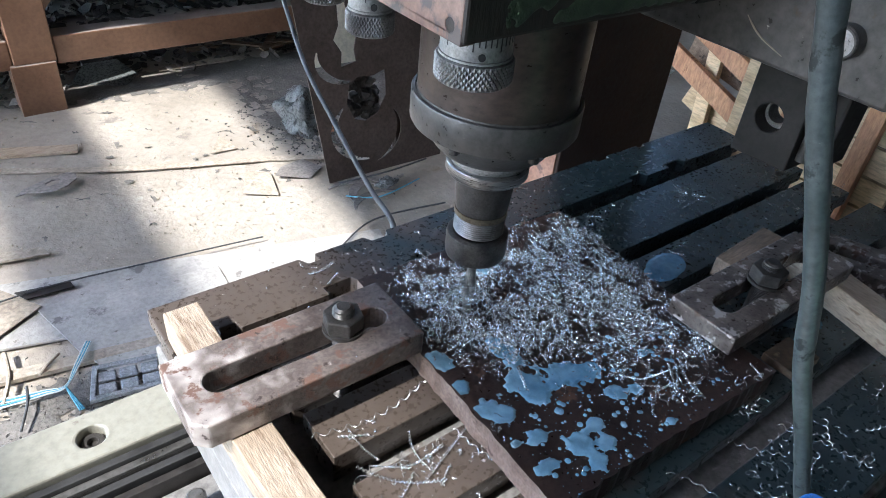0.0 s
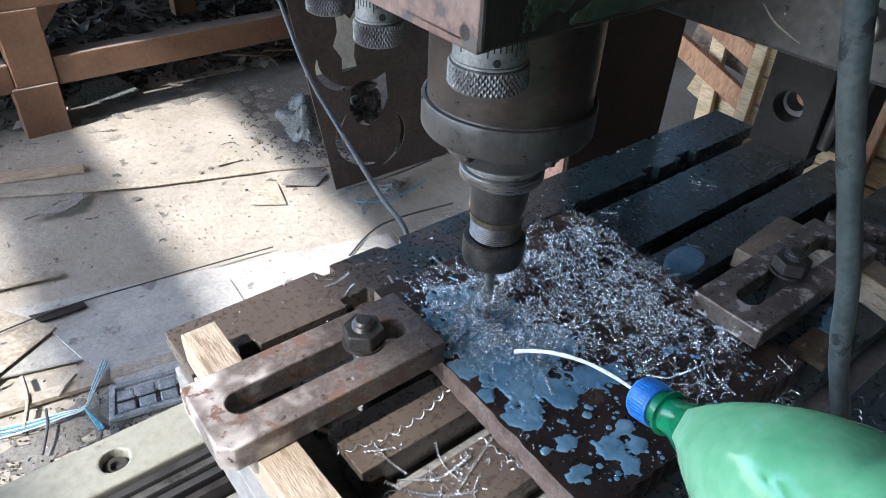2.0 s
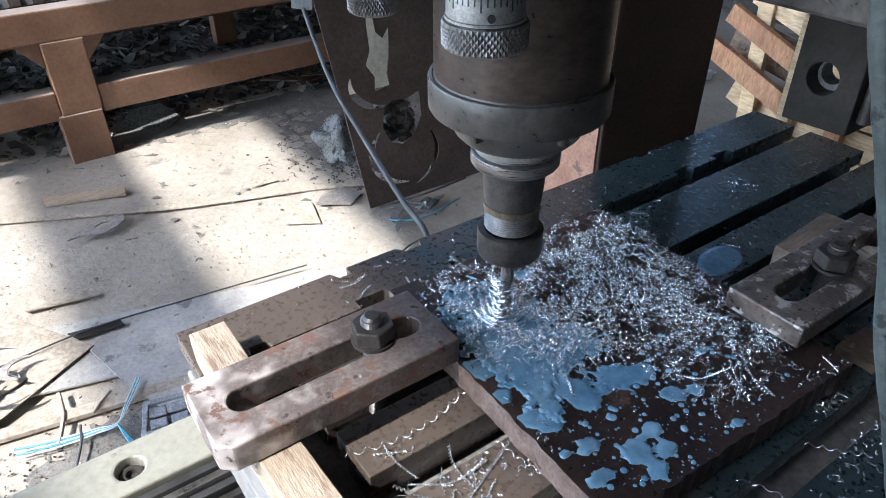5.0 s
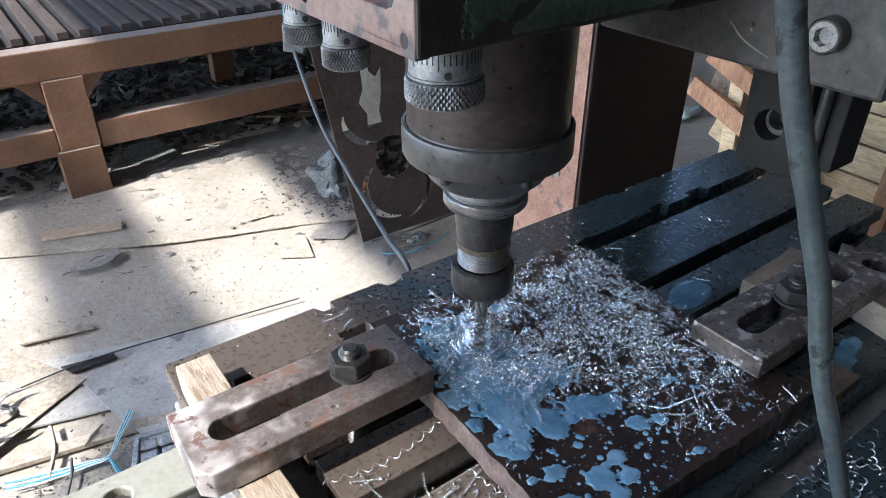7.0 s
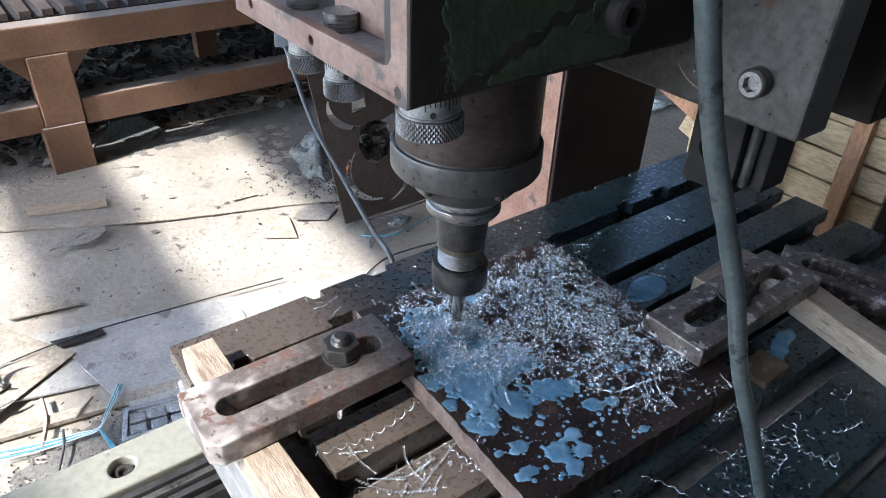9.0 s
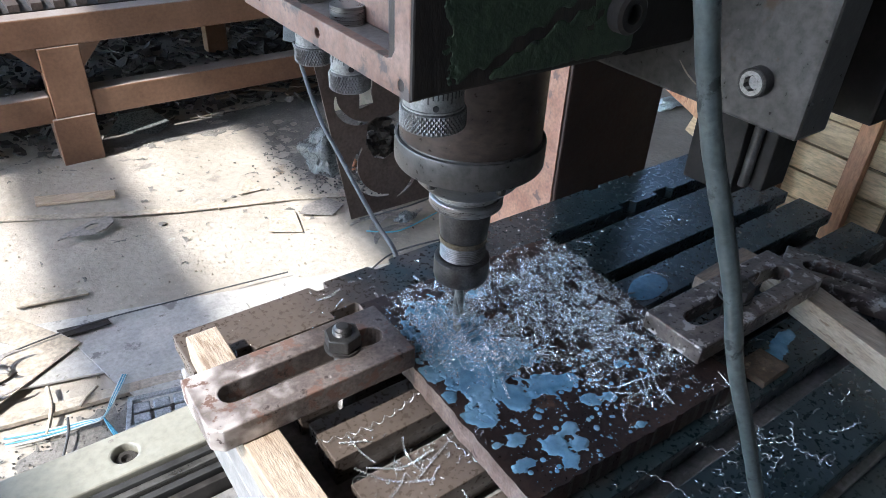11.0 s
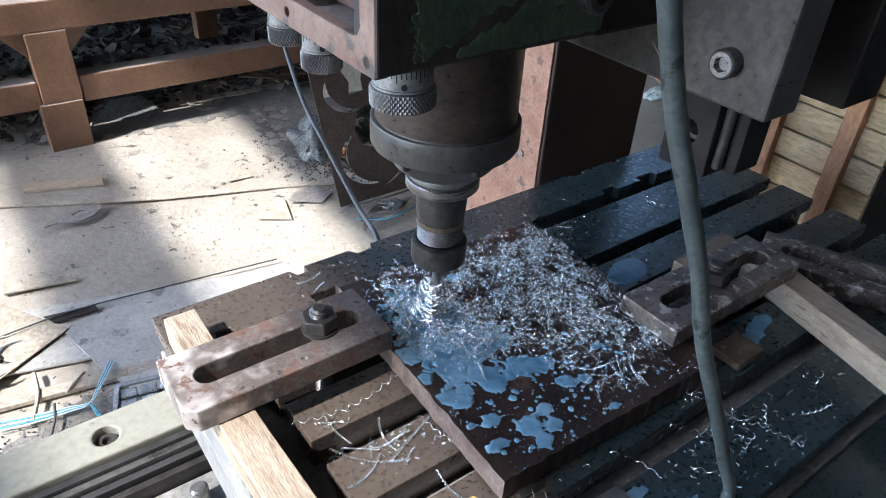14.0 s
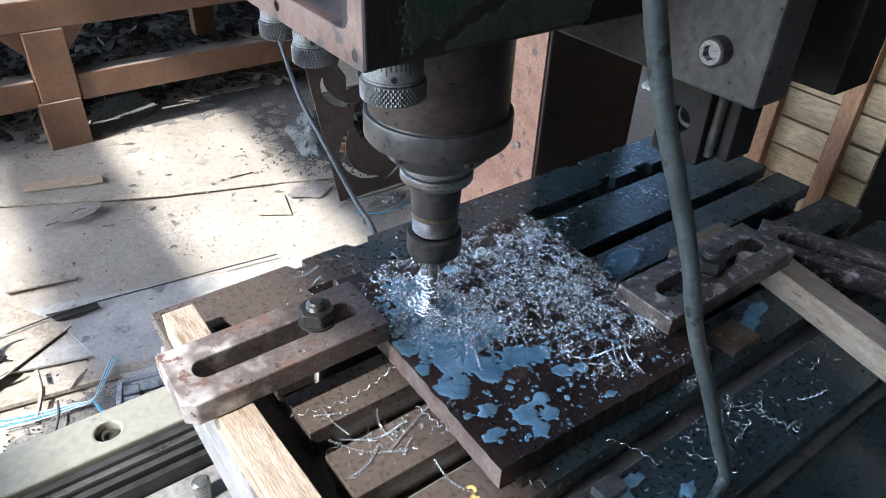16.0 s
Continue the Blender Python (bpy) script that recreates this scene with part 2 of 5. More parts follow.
# ---- mesh helpers ----
def thing(name, at, label, category, group="", kind=""):
    ob = new(name)
    ob.location = at
    ob.empty_display_size = 0.02
    return tagged(ob, label, category, group, kind)


def root_of(ob):
    while ob.parent:
        ob = ob.parent
    return ob


def part(name, bm, material, parent=None, label="", bevel=0.0, smooth=False):
    """Links a bmesh, drawn in world space, as one mesh under its thing."""
    if parent:
        bmesh.ops.translate(bm, verts=bm.verts, vec=-root_of(parent).location)
    bmesh.ops.recalc_face_normals(bm, faces=bm.faces)
    if smooth:
        for f in bm.faces:
            f.smooth = True
        for ed in bm.edges:
            if len(ed.link_faces) == 2 and ed.calc_face_angle(0) > radians(38):
                ed.smooth = False
    me = bpy.data.meshes.new(name)
    bm.to_mesh(me)
    bm.free()
    for m in material if isinstance(material, (list, tuple)) else [material]:
        me.materials.append(m)
    ob = new(name, me)
    if parent:
        ob.parent = parent
    if label:
        ob["label"] = label
    if bevel:
        b = ob.modifiers.new("bevel", "BEVEL")
        b.width, b.segments, b.limit_method, b.angle_limit = bevel, 2, "ANGLE", radians(40)
    return ob


def solo(name, bm, material, label, category, kind="", group="", bevel=0.0, smooth=False):
    return tagged(part(name, bm, material, None, "", bevel, smooth), label, category, group, kind)


def box(x0, x1, y0, y1, z0, z1, m=None, bm=None):
    bm = bm or bmesh.new()
    v = [bm.verts.new((x, y, z)) for z in (z0, z1) for x, y in ((x0, y0), (x1, y0), (x1, y1), (x0, y1))]
    for f in ((3, 2, 1, 0), (4, 5, 6, 7), (0, 1, 5, 4), (1, 2, 6, 5), (2, 3, 7, 6), (3, 0, 4, 7)):
        bm.faces.new([v[i] for i in f])
    if m:
        bmesh.ops.transform(bm, matrix=m, verts=v)
    return bm


def prism(outer, holes, z0, z1, m=None, bm=None):
    """A flat shape with holes, drawn in xy and drawn out from z0 to z1."""
    bm = bm or bmesh.new()
    tmp = bmesh.new()
    for loop in [outer] + list(holes):
        vs = [tmp.verts.new((x, y, z0)) for x, y in loop]
        for i in range(len(vs)):
            tmp.edges.new((vs[i - 1], vs[i]))
    bmesh.ops.triangle_fill(tmp, use_beauty=True, edges=tmp.edges[:])
    g = bmesh.ops.extrude_face_region(tmp, geom=tmp.faces[:])
    bmesh.ops.translate(tmp, verts=[v for v in g["geom"] if isinstance(v, bmesh.types.BMVert)], vec=(0, 0, z1 - z0))
    bmesh.ops.recalc_face_normals(tmp, faces=tmp.faces)
    if m:
        bmesh.ops.transform(tmp, matrix=m, verts=tmp.verts)
    me = bpy.data.meshes.new("tmp")
    tmp.to_mesh(me)
    tmp.free()
    bm.from_mesh(me)
    bpy.data.meshes.remove(me)
    return bm


def circle(cx, cy, r, n=24, r2=None):
    return [(cx + r * math.cos(2 * math.pi * i / n), cy + (r2 or r) * math.sin(2 * math.pi * i / n)) for i in range(n)]


def stadium(x0, x1, y0, y1, n=9):
    r = (y1 - y0) / 2
    c = (y0 + y1) / 2
    right = [(x1 - r + r * math.sin(math.pi * i / n), c - r * math.cos(math.pi * i / n)) for i in range(n + 1)]
    return right + [(x0 + r - r * math.sin(math.pi * i / n), c + r * math.cos(math.pi * i / n)) for i in range(n + 1)]


def lathe(profile, cx, cy, n=48, bm=None, m=None):
    """Turns (radius, z) pairs round an upright axis."""
    bm = bm or bmesh.new()
    rings, made = [], []
    for r, z in profile:
        if r <= 1e-6:
            rings.append([bm.verts.new((cx, cy, z))])
        else:
            rings.append([bm.verts.new((cx + r * math.cos(2 * math.pi * i / n), cy + r * math.sin(2 * math.pi * i / n), z)) for i in range(n)])
        made += rings[-1]
    for a, b in zip(rings, rings[1:]):
        for i in range(n):
            j = (i + 1) % n
            if len(a) == 1 and len(b) > 1:
                bm.faces.new((a[0], b[i], b[j]))
            elif len(b) == 1 and len(a) > 1:
                bm.faces.new((a[i], a[j], b[0]))
            elif len(a) > 1:
                bm.faces.new((a[i], a[j], b[j], b[i]))
    if m:
        bmesh.ops.transform(bm, matrix=m, verts=made)
    return bm


def smooth_path(pts, steps=8):
    pts = [Vector(p) for p in pts]
    out = []
    for i in range(len(pts) - 1):
        p0, p1, p2, p3 = pts[max(i - 1, 0)], pts[i], pts[i + 1], pts[min(i + 2, len(pts) - 1)]
        for k in range(steps):
            t = k / steps
            out.append(0.5 * ((2 * p1) + (p2 - p0) * t + (2 * p0 - 5 * p1 + 4 * p2 - p3) * t * t + (3 * p1 - p0 - 3 * p2 + p3) * t ** 3))
    return out + [pts[-1]]


def tube(pts, r, n=10, bm=None, wobble=0.0):
    bm = bm or bmesh.new()
    rings = []
    up = Vector((0.3, 0.2, 0.93)).normalized()
    for i, p in enumerate(pts):
        d = (pts[min(i + 1, len(pts) - 1)] - pts[max(i - 1, 0)]).normalized()
        s = d.cross(up)
        s = (s if s.length > 0.05 else d.cross(Vector((1, 0, 0)))).normalized()
        u = s.cross(d)
        k = (r[i] if isinstance(r, list) else r) * (1 + wobble * noise.noise(p * 60))
        rings.append([bm.verts.new(p + (s * math.cos(2 * math.pi * j / n) + u * math.sin(2 * math.pi * j / n)) * k) for j in range(n)])
    for a, b in zip(rings, rings[1:]):
        for j in range(n):
            bm.faces.new((a[j], a[(j + 1) % n], b[(j + 1) % n], b[j]))
    bm.faces.new(rings[0][::-1])
    bm.faces.new(rings[-1])
    return bm


def from_lists(verts, faces):
    me = bpy.data.meshes.new("tmp")
    me.from_pydata(verts, [], faces)
    bm = bmesh.new()
    bm.from_mesh(me)
    bpy.data.meshes.remove(me)
    return bm


def film(x0, x1, y0, y1, step, field, z, thick):
    """A thin liquid film where field(x, y) is above zero, swelling in from its edge."""
    nx, ny = int((x1 - x0) / step) + 1, int((y1 - y0) / step) + 1
    verts, faces, index = [], [], {}
    val = [[field(x0 + i * step, y0 + j * step) for i in range(nx)] for j in range(ny)]

    def vert(i, j):
        if (i, j) not in index:
            f = val[j][i]
            x, y = x0 + i * step, y0 + j * step
            if f < 0:
                # pull the rim on to the zero line
                gx = (val[j][min(i + 1, nx - 1)] - val[j][max(i - 1, 0)]) / (2 * step)
                gy = (val[min(j + 1, ny - 1)][i] - val[max(j - 1, 0)][i]) / (2 * step)
                g = max(gx * gx + gy * gy, 1e-6)
                x += max(-step, min(step, -f * gx / g))
                y += max(-step, min(step, -f * gy / g))
            index[i, j] = len(verts)
            verts.append((x, y, z + thick * min(1.0, max(0.0, f) * 4) ** 0.5 + (0.00025 * noise.noise(Vector((x * 90, y * 90, 0))) if f > 0.1 else 0)))
        return index[i, j]
    for j in range(ny - 1):
        for i in range(nx - 1):
            if max(val[j][i], val[j][i + 1], val[j + 1][i], val[j + 1][i + 1]) > 0:
                faces.append((vert(i, j), vert(i + 1, j), vert(i + 1, j + 1), vert(i, j + 1)))
    return from_lists(verts, faces)


# ---- the floor, with unseen roof and walls added to shape the light ----
def build_shed():
    xs = sorted({round(-9 + i * 0.25, 3) for i in range(73)} | {round(-0.6 + i * 0.05, 3) for i in range(45)})
    ys = sorted({round(-5 + i * 0.25, 3) for i in range(69)} | {round(1.0 + i * 0.05, 3) for i in range(45)})
    verts = []
    for y in ys:
        for x in xs:
            near = 1.0 if -0.7 < x < 1.7 and 0.9 < y < 3.4 else 0.3
            verts.append((x, y, FLOOR + near * (0.006 * noise.noise(Vector((x * 3, y * 3, 0))) + 0.004 * noise.noise(Vector((x * 11, y * 11, 3))))))
    w = len(xs)
    faces = [(j * w + i, j * w + i + 1, (j + 1) * w + i + 1, (j + 1) * w + i) for j in range(len(ys) - 1) for i in range(w - 1)]
    solo("floor", from_lists(verts, faces), FLOORM, "dusty grey-beige concrete workshop floor with dirt and scrap", "floor", "structure", smooth=True)
    solo("ground", box(-400, 400, -400, 400, -0.35, -0.05), FLOORM, "bare ground outside the shed", "ground", "structure")
    run = math.cos(a) / math.tan(e)
    z = 4.6

    def edge(c):
        return c - (z - FLOOR) * run
    # unseen roof added: its gaps lay the strips of sun on the floor
    for x0, x1 in ((edge(0.89), 6.0), (edge(0.0), edge(0.35)), (-9.0, edge(-1.3))):
        solo("ceiling", box(x0, x1, -5, 12, z, z + 0.05), ROOFM, "unseen roof sheeting added to throw strips of sun and shade", "roof", "structure")
    # unseen sheets end the open strips over the machine, to cut bounced sunlight
    for x0, x1 in ((edge(0.35) + 0.002, edge(0.89) - 0.002), (edge(-1.3) + 0.002, edge(0.0) - 0.002)):
        solo("ceiling", box(x0, x1, -5, -0.45, z, z + 0.05), ROOFM, "unseen roof sheeting added to close the sunlit strip", "roof", "structure")
    # unseen walls added; the low northern bay lets sky light reach the table
    solo("wall_east", box(3.9, 4.1, -1.9, 2.6, FLOOR, z), WALLM, "unseen dark wall added to hold back fill light", "wall", "structure")
    solo("wall_east_bay", box(3.9, 4.1, 2.602, 12, FLOOR, 2.5), WALLM, "unseen dark wall added, low enough to let sky light over it", "wall", "structure")
    solo("wall_south", box(-9.0, 4.1, -2.1, -1.9, FLOOR, z), WALLM, "unseen dark wall added to hold back fill light", "wall", "structure")
    solo("wall_north", box(-1.0, 6.2, 12.0, 12.2, FLOOR, z + 0.05), WALLM, "unseen dark wall added to hold back fill light", "wall", "structure")


build_shed()


# ---- the machine: table ----
BARS = ((0.592, 0.663), (0.484, 0.567), (0.409, 0.464), (0.324, 0.379), (0.238, 0.299), (0.136, 0.212))

def build_table():
    t = thing("milling_table", (0.55, 0.4, 0.70), "oily dark steel T-slotted milling machine table", "machine table")
    part("table_body", box(0.083, 1.013, 0.132, 0.661, 0.690, 0.752), CASTGREY, t, "grey cast iron table body", 0.003)
    for k, (y0, y1) in enumerate(BARS):
        x0 = 0.083 if k == 0 else 0.152
        if k == 0:
            # the rear strip has sawn notches on both edges
            out = [(x0, y0), (0.131, y0), (0.133, y0 + 0.010), (0.150, y0 + 0.010), (0.152, y0), (0.250, y0), (0.250, y0 + 0.014), (0.284, y0 + 0.014), (0.292, y0),
                   (0.360, y0), (0.362, y0 + 0.012), (0.385, y0 + 0.012), (0.387, y0),
                   (0.741, y0), (0.741, y0 + 0.010), (0.768, y0 + 0.010), (0.773, y0), (0.822, y0), (0.822, y0 + 0.010), (0.855, y0 + 0.010), (0.860, y0), (1.013, y0), (1.013, y1),
                   (0.842, y1), (0.842, y1 - 0.006), (0.828, y1 - 0.006), (0.828, y1), (0.760, y1), (0.760, y1 - 0.006), (0.735, y1 - 0.006), (0.735, y1),
                   (0.366, y1), (0.362, y1 - 0.010), (0.341, y1 - 0.010), (0.335, y1), (0.270, y1), (0.270, y1 - 0.012), (0.256, y1 - 0.012), (0.250, y1), (x0, y1)]
            bm = prism(out, [], TOP - 0.020, TOP)
        else:
            bm = box(x0, 1.013, y0, y1, TOP - 0.020, TOP)
        box(x0 + 0.004, 1.009, y0 + 0.008, y1 - 0.008, 0.7525, TOP - 0.0205, None, bm)
        part("table_bar", bm, TABLE, t, "", 0.0012)
    part("end_rim", box(0.083, 0.118, 0.136, 0.590, 0.7525, TOP - 0.002), CASTGREY, t, "grey table end", 0.002)
    part("coolant_gutter", box(0.083, 1.013, 0.05, 0.1315, 0.715, 0.757), TABLE, t, "", 0.003)
    lip = box(0.083, 1.013, 0.035, 0.0495, 0.715, 0.785)
    part("gutter_lip", lip, DARKSTEEL, t, "", 0.003)
    return t


build_table()


def build_saddle():
    s = thing("saddle", (0.4, 0.5, FLOOR), "cream and grey machine saddle with guide way under the table", "machine base")
    part("base", box(0.16, 0.95, 0.16, 0.60, FLOOR, 0.685), CASTGREY, s, "", 0.006)
    beam = prism([(-0.75, 0.664), (1.05, 0.664), (1.05, 0.735), (-0.75, 0.735)], [circle(0.004, 0.697, 0.0155, 28)], 0.594, 0.62)
    part("guide_beam", beam, CREAM, s, "cream-painted beam with a counterbored bolt", 0.003)
    part("beam_web", box(-0.75, 1.05, 0.668, 0.731, FLOOR, 0.5935), CASTGREY, s)
    part("cap_screw", lathe([(0, 0.604), (0.006, 0.604), (0.0065, 0.610), (0.0125, 0.610), (0.0125, 0.596), (0.001, 0.596)], 0.004, 0.697, 24), BLACKSTEEL, s, "oily socket cap screw")
    for y0, z1, mt in ((0.652, 0.612, RUBBER), (0.642, 0.606, BRIGHT), (0.630, 0.600, RUBBER), (0.618, 0.592, DARKSTEEL)):
        part("way_strip", box(-0.75, 0.16, y0, y0 + 0.0095, 0.50, z1), mt, s, "", 0.001)
    part("apron", box(-0.75, 0.155, 0.545, 0.616, 0.30, 0.572), CASTGREY, s, "", 0.004)
    part("stub_pin", lathe([(0, 0.572), (0.011, 0.572), (0.011, 0.60), (0.008, 0.604), (0, 0.604)], 0.075, 0.575, 20), BRIGHT, s)
    return s


build_saddle()


# ---- column and head ----
AX, AY = 0.3355, 0.4705

def build_column():
    c = thing("machine_column", (0.85, 0.98, FLOOR), "rust-brown primed steel machine column behind the table", "machine column")
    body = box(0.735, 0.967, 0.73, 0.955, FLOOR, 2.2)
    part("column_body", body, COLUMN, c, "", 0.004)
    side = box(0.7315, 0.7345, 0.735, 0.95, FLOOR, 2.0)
    part("side_cover", side, COLSIDE, c, "pink primed side plate", 0.0008)
    part("cover_screw", lathe([(0, 0), (0.006, 0), (0.006, 0.003), (0, 0.0035)], 0, 0, 16, None, pose(0.7312, 0.775, 0.79, 0, -90, 0)), BRIGHT, c)
    # the ram that carries the head
    part("ram", box(0.46, 0.76, 0.50, 1.0, 1.22, 1.55), DARKSTEEL, c, "", 0.006)
    return c


build_column()


def knurl(cx, cy, z0, z1, r, n=46, rows=6):
    """A ring of small raised diamonds on a drum."""
    bm = lathe([(0, z0), (r - 0.0015, z0), (r, z0 + 0.0012), (r, z1 - 0.0008), (r - 0.001, z1), (0, z1)], cx, cy, 48)
    h = (z1 - z0 - 0.003) / rows
    for row in range(rows):
        for i in range(n):
            q = 2 * math.pi * (i + 0.5 * (row % 2)) / n
            zc = z0 + 0.0015 + (row + 0.5) * h
            d = math.pi / n * 0.92
            ring = [(q - d, zc), (q, zc - h * 0.95), (q + d, zc), (q, zc + h * 0.95)]
            vs = [bm.verts.new((cx + (r + 0.0001) * math.cos(w), cy + (r + 0.0001) * math.sin(w), zz)) for w, zz in ring]
            tip = bm.verts.new((cx + (r + 0.0011) * math.cos(q), cy + (r + 0.0011) * math.sin(q), zc))
            for k in range(4):
                bm.faces.new((vs[k], vs[(k + 1) % 4], tip))
    return bm


def dial(head, cx, cy, z0, r, h):
    """A graduated stop dial with a knurled foot."""
    zm = z0 + h * 0.46
    d = part("stop_dial", lathe([(0, zm), (r * 0.96, zm), (r * 0.96, z0 + h * 0.5), (r * 0.93, z0 + h * 0.51), (r * 0.93, z0 + h * 0.97), (r * 0.9, z0 + h), (0, z0 + h)], cx, cy, 48), DIAL, head, "graduated satin steel dial", 0, True)
    part("knurled_grip", knurl(cx, cy, z0, zm - 0.0002, r), KNURL, d)
    bm = bmesh.new()
    for i in range(40):
        q = 2 * math.pi * i / 40
        lo = z0 + h * (0.68 if i % 5 == 0 else 0.76)
        m = Matrix.Translation((cx, cy, 0)) @ Matrix.Rotation(q, 4, "Z")
        box(r * 0.928, r * 0.936, -0.0004, 0.0004, lo, z0 + h * 0.94, m, bm)
    part("dial_scale", bm, INK, d)
    q = math.atan2(0.0 - cy, -0.05 - cx) + 0.1
    part("set_screw", lathe([(0, 0.0008), (0.0021, 0.0008), (0.0021, -0.001), (0, -0.001)], 0, 0, 14, None, Matrix.Translation((cx + r * 0.935 * math.cos(q), cy + r * 0.935 * math.sin(q), z0 + h * 0.60)) @ Matrix.Rotation(q, 4, "Z") @ pose(0, 0, 0, 0, 90, 0)), INK, d)
    part("dial_stem", lathe([(0, z0 + h), (r * 0.86, z0 + h), (r * 0.86, z0 + h + 0.03), (0, z0 + h + 0.03)], cx, cy, 32), BRIGHT, d, "", 0, True)
    return d


def cap_bolt(name, parent, m, r, h):
    bm = lathe([(r * 0.5, h * 0.35), (r * 0.5, h), (r * 0.9, h), (r, h * 0.9), (r, -0.02), (0, -0.02)], 0, 0, 32, None, m)
    ob = part(name, bm, BLACKSTEEL, parent, "black socket head cap screw", 0, True)
    hexa = [(r * 0.56 * math.cos(math.pi / 3 * i), r * 0.56 * math.sin(math.pi / 3 * i)) for i in range(6)]
    part("hex_socket", prism(circle(0, 0, r * 0.80, 28), [hexa], h * 0.45, h * 1.01, m), DIAL, ob)
    part("socket_floor", prism(circle(0, 0, r * 0.6, 18), [], h * 0.36, h * 0.44, m), DIAL, ob)
    return ob


def paint_film(zb):
    """What is left of the paint on the head's front: a thin raised skin with ragged edges and a bare crack."""
    def field(x, z):
        n = noise.fractal(Vector((x * 26, z * 30, 5.0)), 0.8, 2.0, 6)
        fine = noise.fractal(Vector((x * 120, z * 80, 2.0)), 0.7, 2.0, 4)
        crack = z - (zb + 0.012 + 0.42 * (x - 0.238) + 0.006 * noise.noise(Vector((x * 90, 0, 3))))
        f = 0.34 + 0.42 * n + 0.16 * fine
        f -= 1.1 * math.exp(-(crack / (0.0035 + 0.02 * max(0.0, x - 0.25))) ** 2)
        f -= 1.2 * max(0.0, min(1.0, (0.214 - x + 0.010 * fine) / 0.016))
        return f - 1.0 * max(0.0, min(1.0, (zb + 0.008 - z + 0.004 * n) / 0.010))
    bm = film(0.186, 0.3705, zb + 0.003, 1.40, 0.0014, field, 0.0, 0.0009)
    bmesh.ops.transform(bm, matrix=Matrix(((1, 0, 0, 0), (0, 0, -1, 0.3384), (0, 1, 0, 0), (0, 0, 0, 1))), verts=bm.verts)
    return bm


def build_head():
    h = thing("milling_head", (0.35, 0.47, 1.20), "vertical milling head with chipped green paint and bare steel", "milling head")
    zb = 1.169
    # lower side tray: a flange with bolt holes, open above
    yz = Matrix(((0, 0, 1, 0), (1, 0, 0, 0), (0, 1, 0, 0), (0, 0, 0, 1)))   # (u, v, w) -> x = w, y = u, z = v
    holes = [circle(0.350, 1.177, 0.0035, 16), circle(0.458, 1.179, 0.0035, 16), circle(0.558, 1.181, 0.0035, 16)]
    rim = prism([(0.3405, zb), (0.590, zb), (0.590, 1.189), (0.366, 1.189), (0.3605, 1.191), (0.3575, 1.196), (0.3570, 1.45), (0.3405, 1.45)], holes, 0.183, 0.192, yz)
    part("side_flange", rim, PINKSTEEL, h, "bare pinkish steel flange with bolt holes", 0.0012)
    part("tray", box(0.1925, 0.44, 0.366, 0.590, 1.172, 1.180), CASTGREY, h, "dusty tray behind the flange")
    part("inner_wall", box(0.315, 0.44, 0.366, 0.590, 1.1805, 1.45), DARKSTEEL, h)
    part("motor_block", box(0.222, 0.285, 0.405, 0.495, 1.1805, 1.45), PINKSTEEL, h, "rusty steel block on the tray", 0.002)
    part("side_lug", box(0.262, 0.314, 0.3665, 0.395, 1.190, 1.45), DARKSTEEL, h, "", 0.002)
    cap_bolt("lug_bolt", h, pose(0.2615, 0.382, 1.206, 0, -90, 0), 0.006, 0.006)
    # the front panel with the flaking paint
    fx = Matrix(((1, 0, 0, 0), (0, 0, 1, 0), (0, 1, 0, 0), (0, 0, 0, 1)))   # (u, v, w) -> x = u, z = v, y = w
    panel = part("front_panel", prism([(0.1835, zb + 0.001), (0.362, zb + 0.001), (0.372, zb + 0.008), (0.372, 1.45), (0.1835, 1.45)], [], 0.3385, 0.3655, fx), BARE, h, "dark bare casting under flaked paint", 0.002)
    part("paint_film", paint_film(zb), GREEN, panel, "flaking green paint with ragged edges", 0, True)
    boss = part("boss", lathe([(0, 0.0), (0.0145, 0.0), (0.0145, 0.010), (0.012, 0.012), (0.007, 0.012), (0.007, 0.004), (0, 0.004)], 0, 0, 32, None, pose(0.353, 0.338, 1.203, 90, 0, 0)), DARKSTEEL, h, "", 0, True)
    part("under_plate", box(0.193, 0.44, 0.366, 0.588, zb - 0.001, 1.1715), DARKSTEEL, h)
    part("right_body", box(0.3725, 0.46, 0.345, 0.60, 1.165, 1.45), BLACKIRON, h, "", 0.004)
    part("throat", box(0.46, 0.62, 0.38, 0.60, 1.16, 1.45), BLACKIRON, h, "", 0.004)
    # quill and nose
    part("quill", lathe([(0, 1.170), (0.0645, 1.170), (0.0645, 1.0670), (0, 1.0670)], AX, AY, 72), QUILL, h, "browned steel quill sleeve", 0, True)
    part("quill_flange", lathe([(0, 1.0668), (0.0645, 1.0668), (0.0652, 1.0645), (0.0660, 1.0660), (0.0682, 1.0655), (0.0690, 1.0640), (0.0690, 1.0425), (0.0675, 1.0400), (0.0600, 1.0390), (0.0565, 1.0360), (0.0490, 1.0215), (0.0440, 1.0165), (0, 1.0165)], AX, AY, 72), BRACKET, h, "dark steel flange ring", 0, True)
    for k in range(6):
        q = k * math.pi / 3 + 0.35
        part("flange_screw", lathe([(0, 1.0335), (0.004, 1.0335), (0.004, 1.0400), (0, 1.0400)], AX + 0.0605 * math.cos(q), AY + 0.0615 * math.sin(q), 14), BLACKSTEEL, h)
    dial(h, 0.2325, 0.3855, 1.1275, 0.0226, 0.034)
    dial(h, 0.213, 0.468, 1.130, 0.0150, 0.033)
    dial(h, 0.2165, 0.535, 1.130, 0.0150, 0.033)
